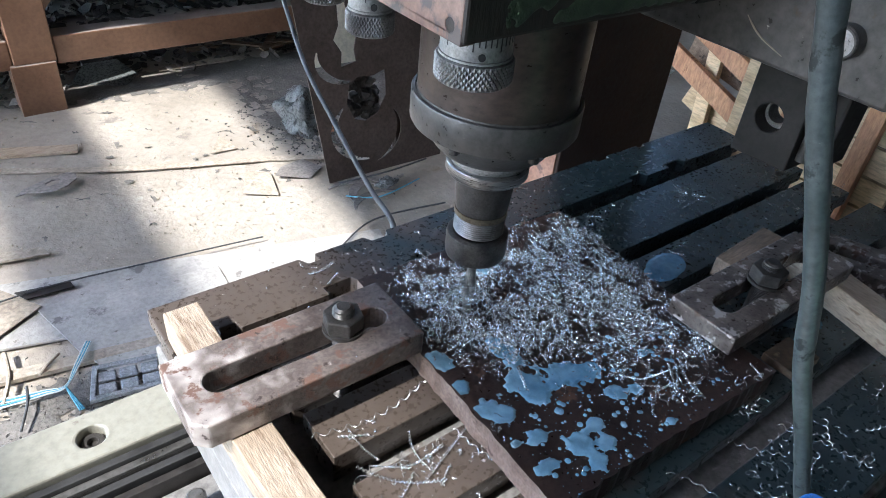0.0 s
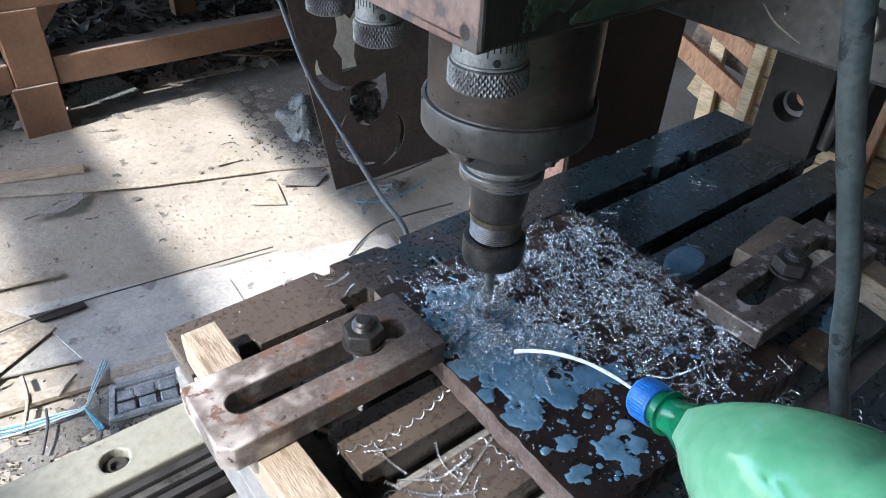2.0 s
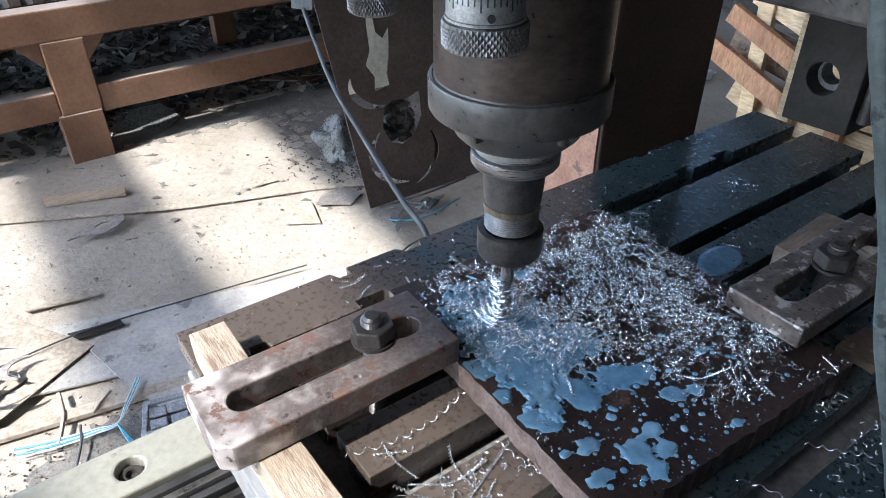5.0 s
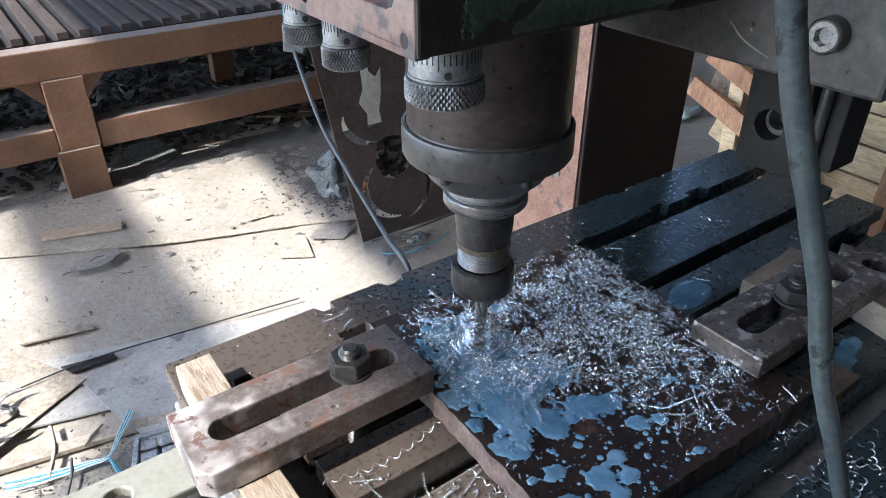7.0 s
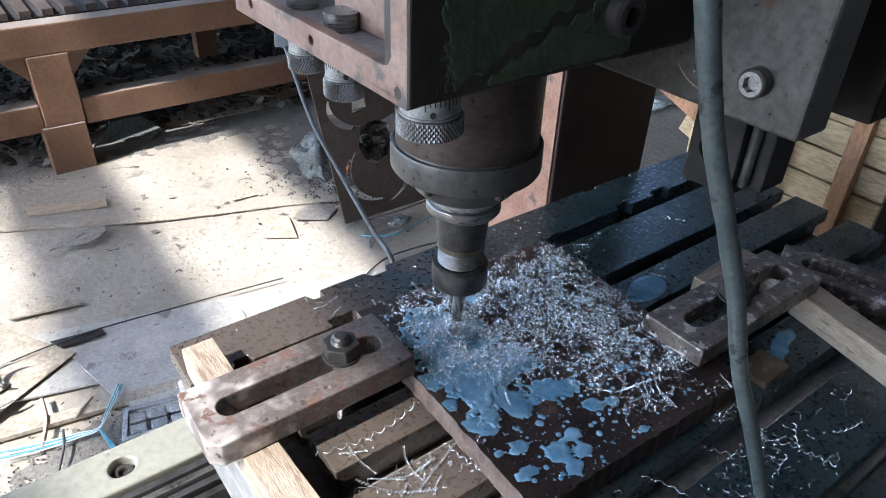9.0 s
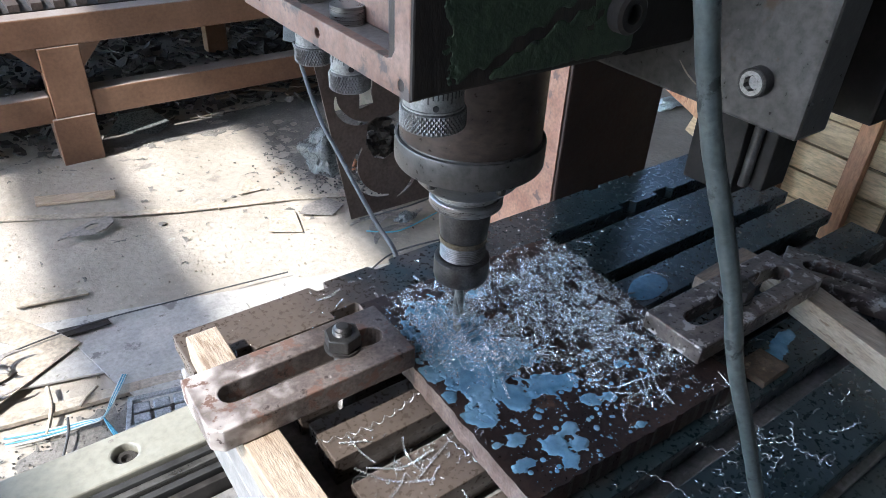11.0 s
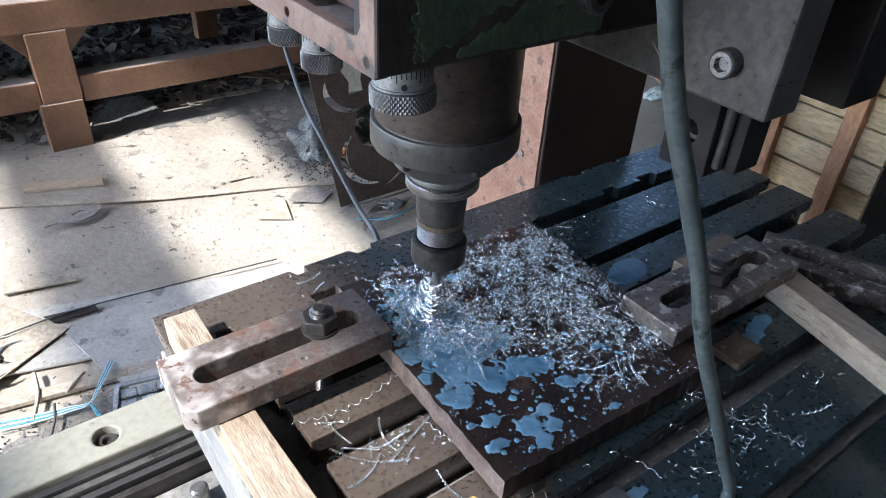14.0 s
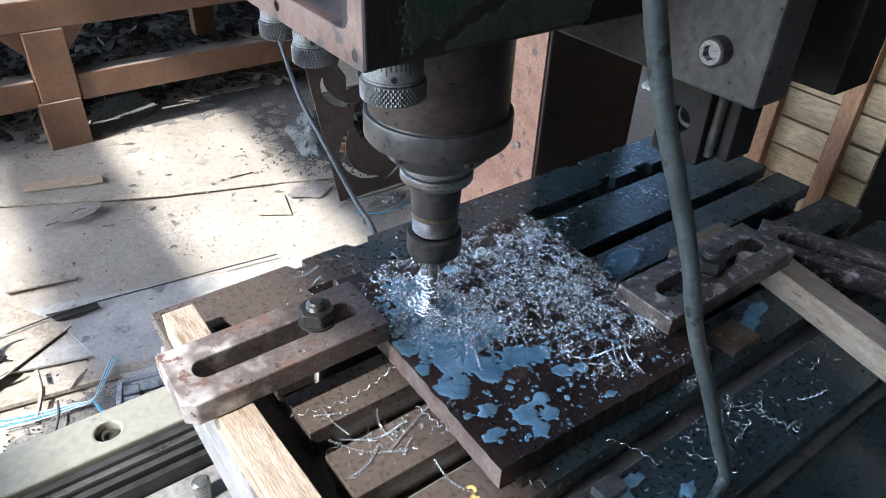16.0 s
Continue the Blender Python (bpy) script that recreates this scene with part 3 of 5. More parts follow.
    # the swivel bracket and its big screw
    part("swivel_bracket", box(0.450, 0.492, 0.240, 0.47, 1.121, 1.45), BRACKET, h, "oily dark steel bracket plate", 0.003)
    cap_bolt("bracket_screw", h, pose(0.4495, 0.2797, 1.1549, 0, -90, 0), 0.0112, 0.011)
    part("gib_block", box(0.600, 0.66, 0.252, 0.42, 1.095, 1.45), BLACKIRON, h, "", 0.003)
    # a hanging angle block with a bored hole
    blk = part("angle_block", prism([(0.304, 1.032), (0.354, 1.030), (0.355, 1.125), (0.306, 1.125)], [circle(0.332, 1.067, 0.0118, 32)], 0.500, 0.532, yz), BLACKIRON, h, "dark steel block with a bored hole", 0.0015)
    part("bore_liner", prism(circle(0.332, 1.067, 0.0117, 32), [circle(0.333, 1.068, 0.0085, 24)], 0.515, 0.530, yz), KNURL, blk)
    part("guide_rod", tube([Vector((0.508, 0.2985, 1.043)), Vector((0.508, 0.2985, 1.135))], 0.0046, 20), BLACKSTEEL, h, "", 0, True)
    part("guide_rail", box(0.514, 0.55, 0.284, 0.303, 1.040, 1.13), BLACKIRON, h, "", 0.002)
    part("hanger", box(0.500, 0.56, 0.300, 0.47, 1.1255, 1.30), BLACKIRON, h, "", 0.003)
    part("chalk_scratch", tube(smooth_path([(0.4497, 0.351, 1.149), (0.4497, 0.338, 1.139), (0.4497, 0.317, 1.131)], 6), [0.0002 + 0.0006 * math.sin(math.pi * (i + 0.5) / 13) for i in range(13)], 6), CARD, h, "pale scratch on the bracket")
    return h


build_head()


def build_tool():
    t = thing("tool_holder", (AX, AY, 0.95), "steel collet holder with a spinning end mill", "milling tool")
    part("neck_ring", lathe([(0, 1.0163), (0.0350, 1.0163), (0.0350, 1.0085), (0, 1.0085)], AX, AY, 64), DIAL, t, "bright neck ring", 0, True)
    part("collar", lathe([(0, 1.0083), (0.0325, 1.0083), (0.0325, 1.0045), (0.0345, 1.0040), (0.0357, 1.0025), (0.0357, 0.9945), (0.0342, 0.9925), (0, 0.9925)], AX, AY, 64), BRIGHT, t, "bright turned collar", 0, True)
    part("holder_body", lathe([(0, 0.9923), (0.0250, 0.9923), (0.0252, 0.975), (0.0240, 0.962), (0.0232, 0.9560), (0, 0.9560)], AX, AY, 64), BLACKSTEEL, t, "black tapered holder body", 0, True)
    part("brass_ring", lathe([(0, 0.9558), (0.0238, 0.9558), (0.0238, 0.9505), (0, 0.9505)], AX, AY, 48), BRASS, t, "tinted ring", 0, True)
    prof = [(0, 0.9503)]
    for i in range(9):
        z = 0.9503 - i * 0.0021
        prof += [(0.0230, z), (0.0220, z - 0.00105)]
    prof.append((0, 0.9503 - 9 * 0.0021))
    part("thread", lathe(prof, AX, AY, 48), KNURL, t, "bare threaded neck", 0, True)
    nut = [(0.0228, 0.9312), (0.0262, 0.9312), (0.0280, 0.9298), (0.0284, 0.9275), (0.0284, 0.9100), (0.0274, 0.9062), (0.012, 0.9062), (0.010, 0.910), (0, 0.910)]
    part("collet_nut", lathe(nut, AX, AY, 64), BLACKSTEEL, t, "black collet nut", 0, True)
    # a two-flute cutter with a twisted section
    bm = bmesh.new()
    rings = []
    for i in range(25):
        z = 0.9115 - i * (0.9115 - 0.8315) / 24
        tw = 0 if z > 0.895 else (0.895 - z) * 70
        ring = []
        for k in range(20):
            q = 2 * math.pi * k / 20
            r = 0.0058 if z > 0.895 else 0.0058 * (0.52 + 0.48 * abs(math.cos(q)) ** 0.6)
            ring.append(bm.verts.new((AX + r * math.cos(q + tw), AY + r * math.sin(q + tw), z)))
        rings.append(ring)
    for p, q in zip(rings, rings[1:]):
        for k in range(20):
            bm.faces.new((p[k], p[(k + 1) % 20], q[(k + 1) % 20], q[k]))
    bm.faces.new(rings[-1])
    bm.faces.new(rings[0][::-1])
    part("end_mill", bm, KNURL, t, "bright fluted end mill", 0, True)
    # long chips wound on the cutter
    rng = random.Random(12)
    bm = bmesh.new()
    for k in range(70):
        q0, z0, r0, rise = rng.uniform(0, 6.28), rng.uniform(0.834, 0.874), rng.uniform(0.0060, 0.016), rng.uniform(-0.0006, 0.0012)
        grow = rng.uniform(0.002, 0.010)
        pts = [Vector((AX + (r0 + grow * s / 16) * math.cos(q0 + 0.30 * s), AY + (r0 + grow * s / 16) * math.sin(q0 + 0.30 * s), max(0.8335, z0 + rise * s + 0.0015 * math.sin(s * 1.3 + k)))) for s in range(rng.randint(5, 13))]
        tube(pts, 0.00028, 3, bm)
    for k in range(54):
        q0, r0, z0, lean = rng.uniform(0, 6.28), rng.uniform(0.010, 0.027), rng.uniform(0.8345, 0.846), rng.uniform(-0.0025, 0.0025)
        pts = [Vector((AX + r0 * (1 + 0.010 * s) * math.cos(q0 + 0.16 * s), AY + r0 * (1 + 0.010 * s) * math.sin(q0 + 0.16 * s), max(0.8335, z0 + lean * math.sin(0.16 * s)))) for s in range(rng.randint(7, 20))]
        tube(pts, 0.00024, 3, bm)
    tagged(part("chip_nest", bm, CHIP, t), "bright chips wound on the cutter", kind="stuff")
    return t


TOOL = build_tool()


# ---- work on the table ----
def build_plate():
    w = thing("work_plate", (0.40, 0.40, TOP), "dark brown mill-scaled steel plate clamped to the table", "steel plate")
    rng = random.Random(3)
    out = []
    for i in range(40):
        out.append((0.264 + 0.281 * i / 40, 0.252 + rng.uniform(-0.0012, 0.0012)))
    for i in range(30):
        out.append((0.545 + rng.uniform(-0.001, 0.001), 0.252 + 0.308 * i / 30))
    for i in range(30):
        out.append((0.545 - 0.281 * i / 30, 0.560 + rng.uniform(-0.001, 0.001)))
    for i in range(40):
        out.append((0.264 + rng.uniform(-0.0014, 0.0009), 0.560 - 0.308 * i / 40))
    out = [(x + (y - 0.40) * 0.032 - 0.0005, y - (x - 0.264) * 0.032 + 0.0075) for x, y in out]
    bm = prism(out, [], TOP + 0.004, TOP + 0.030)
    # front edge takes the dark top material, so its shade is in colour
    for f in bm.faces:
        f.material_index = 0 if abs(f.normal.z) > 0.5 or f.normal.y < -0.5 else 1
    part("plate", bm, [PLATE, PLATEEDGE], w, "", 0.0015)
    for x, y in ((0.29, 0.44), (0.52, 0.44), (0.29, 0.27), (0.52, 0.27)):
        part("packing", box(x - 0.012, x + 0.012, y - 0.02, y + 0.02, TOP, TOP + 0.0038), DARKSTEEL, w)
    return w


build_plate()


def hex_nut(name, parent, cx, cy, z0, r, h, turn):
    hexa = [(cx + r * math.cos(math.pi / 3 * i + turn), cy + r * math.sin(math.pi / 3 * i + turn)) for i in range(6)]
    return part(name, prism(hexa, [], z0, z0 + h), BLACKSTEEL, parent, "black hex nut", 0.0015)


def stud(parent, cx, cy, z0, z1, r):
    prof = [(0, z0)]
    z = z0
    while z < z1 - 0.003:
        prof += [(r, z), (r * 0.9, z + 0.0009)]
        z += 0.0018
    prof += [(r * 0.86, z1 - 0.002), (r * 0.6, z1), (0, z1)]
    return part("stud", lathe(prof, cx, cy, 24), BLACKSTEEL, parent, "threaded black stud")


def build_clamp(outline, slot, z0, z1, label, bolt, turn, group, steel):
    cx = sum(p[0] for p in outline) / len(outline)
    cy = sum(p[1] for p in outline) / len(outline)
    c = thing("strap_clamp", (cx, cy, z0), label, "clamp", group)
    part("strap", prism(outline, [slot], z0, z1), steel, c, "", 0.0018)
    bx, by = bolt
    part("washer", prism(circle(bx, by, 0.0185, 28), [], z1, z1 + 0.003), DARKSTEEL, c)
    hex_nut("hex_nut", c, bx, by, z1 + 0.0032, 0.0185, 0.0145, turn)
    stud(c, bx, by, TOP - 0.02, z1 + 0.026, 0.0098)
    return c


ZC = 0.835
build_clamp([(0.066, 0.443), (0.263, 0.443), (0.263, 0.524), (0.056, 0.524), (0.056, 0.452)], stadium(0.078, 0.247, 0.471, 0.496), ZC, 0.861,
            "rust-mottled steel strap clamp with a long slot, heel on wood", (0.204, 0.484), 0.3, "strap clamps", CLAMP)
build_clamp([(0.505, 0.284), (0.732, 0.284), (0.732, 0.358), (0.505, 0.358)], stadium(0.530, 0.715, 0.309, 0.333), 0.8395, 0.861,
            "dark oily slotted steel strap clamp, toe on the plate", (0.612, 0.321), 0.1, "strap clamps", CLAMPDARK)


def timber(name, x0, x1, y0, y1, z0, z1, material, label, rz=0.0, category="wood block"):
    cx, cy = (x0 + x1) / 2, (y0 + y1) / 2
    bm = bmesh.new()
    box(x0 - cx, x1 - cx, y0 - cy, y1 - cy, z0, z1, None, bm)
    bmesh.ops.subdivide_edges(bm, edges=bm.edges[:], cuts=3, use_grid_fill=True)
    for v in bm.verts:
        v.co += 0.0009 * noise.noise_vector(v.co * 70 + Vector((cx * 50, 0, 0)))
    bmesh.ops.transform(bm, matrix=pose(cx, cy, 0, 0, 0, rz), verts=bm.verts)
    return solo(name, bm, material, label, category, bevel=0.0012)


timber("wood_packing", 0.085, 0.119, 0.24, 0.47, TOP, ZC - 0.001, WOOD, "pale sawn wood strip under the clamp heel", 2.0)
timber("wood_packing", 0.086, 0.119, 0.5265, 0.611, TOP + 0.0005, 0.8345, WOOD, "pale sawn wood offcut on the table strip")
timber("wood_packing", 0.694, 0.730, 0.0, 0.352, TOP, ZC - 0.001, WOOD, "pale sawn wood strip under the clamp heel", -13.0)
timber("wood_block", 0.655, 0.765, 0.362, 0.402, TOP, 0.826, OLDWOOD, "old brown wood block on the table", 4.0)
timber("wood_block", 0.578, 0.625, 0.243, 0.280, TOP, 0.810, BLACKWOOD, "small oily wood block under the clamp")


def build_spare_clamp():
    m = pose(0.83, 0.27, TOP, 0, 0, -67)
    c = thing("strap_clamp", (0.83, 0.27, TOP), "spare slotted clamp strap lying on the table", "clamp", "strap clamps")
    part("strap", prism([(-0.10, -0.035), (0.13, -0.035), (0.13, 0.035), (-0.10, 0.035)], [stadium(-0.075, 0.11, -0.011, 0.011)], 0.001, 0.026, m), CLAMPDARK, c, "", 0.0018)
    n = thing("tee_nut", (0.335, 0.205, TOP), "bare steel block sitting in a table slot", "steel block")
    part("block", box(0.325, 0.352, 0.194, 0.213, 0.785, TOP + 0.010), KNURL, n, "", 0.0012)
    part("flat", box(0.308, 0.334, 0.176, 0.192, TOP, TOP + 0.006), KNURL, n, "", 0.001)


build_spare_clamp()

# painted mark on the table bar
txt = bpy.data.curves.new("painted_mark", "FONT")
txt.body, txt.size, txt.extrude, txt.offset = "2", 0.020, 0.0002, 0.0006
mark = tagged(new("painted_mark", txt), "yellow painted figure on the table bar", "mark")
mark.matrix_world = pose(0.232, 0.267, TOP + 0.0005, 0, 0, -25)
txt.materials.append(YELLOW)


# ---- swarf ----
def add_chip(verts, faces, at, rng, kind, size, lie=0.35, coil_r=0.0):
    """One curled shaving: a thin ribbon along a coil or an arc."""
    ax = Vector((rng.gauss(0, 1), rng.gauss(0, 1), rng.gauss(0, lie))).normalized()
    s = ax.cross(Vector((0.1, 0.2, 1))).normalized()
    u = ax.cross(s)
    if kind == "coil":
        ln = size * rng.uniform(1.2, 2.6)
        r = rng.uniform(0.0007, 0.0013)
        turns = ln / rng.uniform(0.0022, 0.0038)
        n = int(turns * 7) + 4
        w = 0.0007
    elif kind == "bit":
        n, turns, r, ln, w = 6, rng.uniform(0.35, 0.8), size * rng.uniform(0.16, 0.34), size * rng.uniform(0.2, 0.8), rng.uniform(0.0003, 0.0007)
    else:
        n, turns, r, ln, w = rng.randint(9, 14), rng.uniform(0.6, 1.6), size * rng.uniform(0.12, 0.26), size * rng.uniform(0.7, 1.6), rng.uniform(0.0003, 0.0006)
    q0, bend = rng.uniform(0, 6.28), rng.uniform(-0.35, 0.35)
    base = len(verts)
    low = at.z - 0.0006
    for i in range(n):
        t = i / (n - 1)
        q = q0 + turns * 6.283 * t
        ray = s * math.cos(q) + u * math.sin(q)
        p = at + ax * ((t - 0.5) * ln) + ray * r + s * (bend * ln * (t - 0.5) ** 2)
        if p.z < low:
            p.z = low + (low - p.z) * 0.35
        for k in (p - ax * w, p + ray * (w * 0.5), p + ax * w):
            verts.append((k.x, k.y, k.z))
    for i in range(n - 1):
        b = base + i * 3
        faces += [(b, b + 1, b + 4, b + 3), (b + 1, b + 2, b + 5, b + 4), (b + 2, b, b + 3, b + 5)]


def pile_density(x, y):
    d = 0.0
    for cx, cy, rx, ry, k in PILE:
        d += k * math.exp(-((x - cx) / rx) ** 2 - ((y - cy) / ry) ** 2)
    return d


# centre, reach and weight of the heaps of shavings
PILE = ((0.40, 0.44, 0.075, 0.06, 1.0), (0.47, 0.38, 0.07, 0.05, 1.0), (0.50, 0.47, 0.06, 0.06, 0.9), (0.335, 0.535, 0.035, 0.035, 0.8), (0.50, 0.315, 0.04, 0.03, 0.7),
        (0.44, 0.52, 0.06, 0.04, 0.8), (0.302, 0.47, 0.034, 0.055, 0.72), (0.335, 0.425, 0.035, 0.035, 0.62), (0.37, 0.40, 0.03, 0.025, 0.5), (0.33, 0.50, 0.03, 0.03, 0.6), (0.42, 0.335, 0.05, 0.02, 0.35), (0.55, 0.52, 0.03, 0.04, 0.5))

def build_swarf():
    rng = random.Random(21)
    verts, faces = [], []
    made = 0
    while made < 9000:
        x, y = rng.uniform(0.268, 0.60), rng.uniform(0.262, 0.60)
        d = pile_density(x, y)
        # the cutter keeps its own track clear
        d *= min(1.0, (math.hypot(x - AX, y - AY) / 0.02) ** 2) * (0.86 + 0.95 * noise.noise(Vector((x * 62, y * 62, 1.5))))
        d = max(d, 0.0)
        if rng.random() > d * d:
            continue
        on_plate = x < 0.545 and y < 0.56
        z = (TOP + 0.031 if on_plate else TOP + 0.001) + rng.random() * min(0.012, 0.010 * d)
        kind = rng.choices(("bit", "curl", "coil"), (6, 6, 0.12))[0]
        add_chip(verts, faces, Vector((x, y, z)), rng, kind, rng.uniform(0.0027, 0.0066) * (1.9 if rng.random() < 0.10 else 1.0))
        made += 1
    solo("swarf", from_lists(verts, faces), CHIP, "heap of bright curled steel shavings on the plate", "metal shavings", "stuff")
    verts, faces = [], []
    spots = [(0.415, 0.295, 0.02, 40, 0.016), (0.455, 0.282, 0.015, 16, 0.020), (0.775, 0.522, 0.014, 24, 0.009), (0.70, 0.52, 0.05, 14, 0.006), (0.63, 0.47, 0.05, 30, 0.006),
             (0.52, 0.60, 0.05, 30, 0.008), (0.60, 0.60, 0.08, 30, 0.006), (0.60, 0.545, 0.03, 40, 0.008), (0.195, 0.400, 0.016, 46, 0.008), (0.205, 0.36, 0.03, 60, 0.006), (0.222, 0.368, 0.012, 30, 0.007), (0.185, 0.395, 0.014, 5, 0.022), (0.20, 0.365, 0.016, 5, 0.026), (0.262, 0.345, 0.008, 16, 0.008),
             (0.51, 0.243, 0.016, 90, 0.010), (0.505, 0.203, 0.018, 45, 0.010), (0.50, 0.17, 0.06, 80, 0.008), (0.43, 0.20, 0.04, 30, 0.007), (0.62, 0.19, 0.06, 24, 0.007), (0.33, 0.625, 0.05, 26, 0.009), (0.27, 0.62, 0.04, 16, 0.008),
             (0.20, 0.63, 0.06, 18, 0.004), (0.88, 0.52, 0.06, 18, 0.008), (0.92, 0.44, 0.08, 14, 0.006), (0.88, 0.62, 0.08, 12, 0.006), (0.68, 0.63, 0.1, 16, 0.006), (0.65, 0.43, 0.04, 14, 0.010), (0.30, 0.22, 0.03, 10, 0.02)]
    for cx, cy, sp, n, size in spots:
        for _ in range(n):
            x, y = cx + rng.gauss(0, sp), cy + rng.gauss(0, sp * 0.7)
            on_plate = 0.264 < x < 0.545 and 0.252 < y < 0.56
            on_clamp = (0.056 < x < 0.263 and 0.443 < y < 0.524) or (0.505 < x < 0.732 and 0.284 < y < 0.358)
            on_bar = any(p < y < q for p, q in BARS)
            if on_clamp or not (on_plate or on_bar) or x < 0.155 and y < 0.59 or not 0.13 < y < 0.66:
                continue
            kind = rng.choices(("bit", "curl", "coil"), (3, 3, 1.6 if size > 0.015 else 0.35))[0]
            add_chip(verts, faces, Vector((x, y, (TOP + 0.0315 if on_plate else TOP + 0.0012) + 0.001)), rng, kind, size * rng.uniform(0.5, 1.5) * (1.0 if kind == "coil" else 0.55), 0.2)
    for _ in range(150):
        x, y = rng.uniform(0.10, 1.0), rng.uniform(0.14, 0.66)
        if 0.264 < x < 0.545 and 0.252 < y < 0.56:
            z = TOP + 0.0312
        elif any(p + 0.002 < y < q - 0.002 for p, q in BARS) and x > 0.155:
            z = TOP + 0.0008
        else:
            continue
        if (0.50 < x < 0.735 and 0.28 < y < 0.36) or (0.05 < x < 0.265 and 0.44 < y < 0.53):
            z = 0.8618
        add_chip(verts, faces, Vector((x, y, z)), rng, "bit", rng.uniform(0.0015, 0.0045), 0.2)
    solo("loose_swarf", from_lists(verts, faces), CHIP, "loose bright steel curls scattered over the table", "metal shavings", "stuff")
    # a few long shavings that stand out singly
    # middle, height, length, turn, coil radius and pitch
    long = ((0.302, 0.578, TOP + 0.004, 0.050, 72, 0.0012, 0.003), (0.350, 0.556, TOP + 0.034, 0.035, 100, 0.0012, 0.003), (0.262, 0.634, TOP + 0.003, 0.034, 8, 0.0014, 0.003), (0.205, 0.438, TOP + 0.003, 0.120, 1, 0.0024, 0.0135),
            (0.505, 0.44, TOP + 0.042, 0.04, 18, 0.0012, 0.003), (0.178, 0.405, TOP + 0.004, 0.040, 100, 0.0010, 0.003), (0.235, 0.362, TOP + 0.003, 0.075, 22, 0.0012, 0.003), (0.190, 0.365, TOP + 0.003, 0.075, -42, 0.0014, 0.0035),
            (0.175, 0.352, TOP + 0.003, 0.045, 20, 0.0014, 0.0035), (0.215, 0.375, TOP + 0.004, 0.045, 80, 0.0011, 0.003), (0.262, 0.345, TOP + 0.003, 0.07, -75, 0.0016, 0.011), (0.455, 0.288, TOP + 0.034, 0.045, 62, 0.0012, 0.003),
            (0.435, 0.293, TOP + 0.034, 0.036, 75, 0.0016, 0.0035), (0.322, 0.372, TOP + 0.033, 0.030, 66, 0.0012, 0.003), (0.388, 0.22, TOP + 0.003, 0.05, -70, 0.0012, 0.012), (0.235, 0.292, TOP + 0.003, 0.05, -80, 0.0012, 0.004),
            (0.47, 0.215, TOP + 0.003, 0.05, -50, 0.0014, 0.010), (0.60, 0.165, TOP + 0.003, 0.045, -12, 0.0016, 0.008),
            (0.525, 0.198, TOP + 0.003, 0.050, -62, 0.0018, 0.011), (0.545, 0.188, TOP + 0.003, 0.032, 35, 0.0022, 0.009), (0.500, 0.176, TOP + 0.003, 0.028, 12, 0.0020, 0.008), (0.640, 0.186, TOP + 0.003, 0.030, 10, 0.0026, 0.012), (0.535, 0.160, TOP + 0.003, 0.034, -70, 0.0016, 0.008), (0.440, 0.168, TOP + 0.003, 0.042, -65, 0.0016, 0.013))
    for x, y, z, ln, turn, cr, pitch in long:
        q = radians(turn)
        d = Vector((math.cos(q), math.sin(q), 0.10 if turn in (72, 100) else 0.0)).normalized()
        s = d.cross(Vector((0, 0, 1))).normalized()
        u = s.cross(d)
        n = int(ln / pitch * 9) + 2
        bow = 0.12 * ln * math.sin(turn)
        pts = []
        for i in range(n):
            t = i / (n - 1)
            w = 6.283 * ln * t / pitch
            pts.append(Vector((x, y, z)) + d * (ln * (t - 0.5)) + (s * math.cos(w) + u * math.sin(w)) * cr + s * (bow * math.sin(3.1 * t)))
        solo("coiled_shaving", tube(pts, 0.00042, 5), CHIP, "long bright coiled steel shaving", "metal shaving", group="coiled shavings")


build_swarf()


# ---- coolant ----
def blobs(spots, rough=0.35, freq=70.0, seed=0.0):
    def f(x, y):
        v = -0.56
        for cx, cy, rx, ry in spots:
            v += math.exp(-((x - cx) / rx) ** 2 - ((y - cy) / ry) ** 2)
        return min(v, 0.6) + rough * noise.fractal(Vector((x * freq, y * freq, seed)), 0.7, 2.0, 5)
    return f


ZP = TOP + 0.0302
STANDING = ((0.362, 0.356, 0.025, 0.021), (0.319, 0.372, 0.024, 0.018), (0.322, 0.348, 0.017, 0.013), (0.384, 0.347, 0.016, 0.014), (0.290, 0.318, 0.014, 0.012), (0.316, 0.296, 0.017, 0.015), (0.317, 0.273, 0.015, 0.013), (0.344, 0.300, 0.011, 0.010),
            (0.338, 0.282, 0.010, 0.010), (0.272, 0.429, 0.018, 0.020), (0.270, 0.393, 0.012, 0.013), (0.276, 0.363, 0.016, 0.015), (0.284, 0.349, 0.013, 0.010), (0.277, 0.292, 0.016, 0.012), (0.270, 0.322, 0.006, 0.005), (0.326, 0.328, 0.006, 0.006),
            (0.384, 0.317, 0.013, 0.013), (0.330, 0.424, 0.012, 0.012), (0.333, 0.400, 0.016, 0.018), (0.403, 0.310, 0.012, 0.010), (0.447, 0.337, 0.010, 0.008), (0.403, 0.267, 0.009, 0.006), (0.364, 0.287, 0.005, 0.005), (0.392, 0.512, 0.020, 0.014))
solo("coolant_puddle", film(0.2645, 0.54, 0.2535, 0.56, 0.0016, blobs([(x, y, 0.84 * u, 0.84 * v) for x, y, u, v in STANDING], 0.36, 74, 2.0), ZP, 0.0013), COOLANT, "milky blue coolant standing in puddles on the plate", "puddle", "stuff", smooth=True)
rng = random.Random(8)
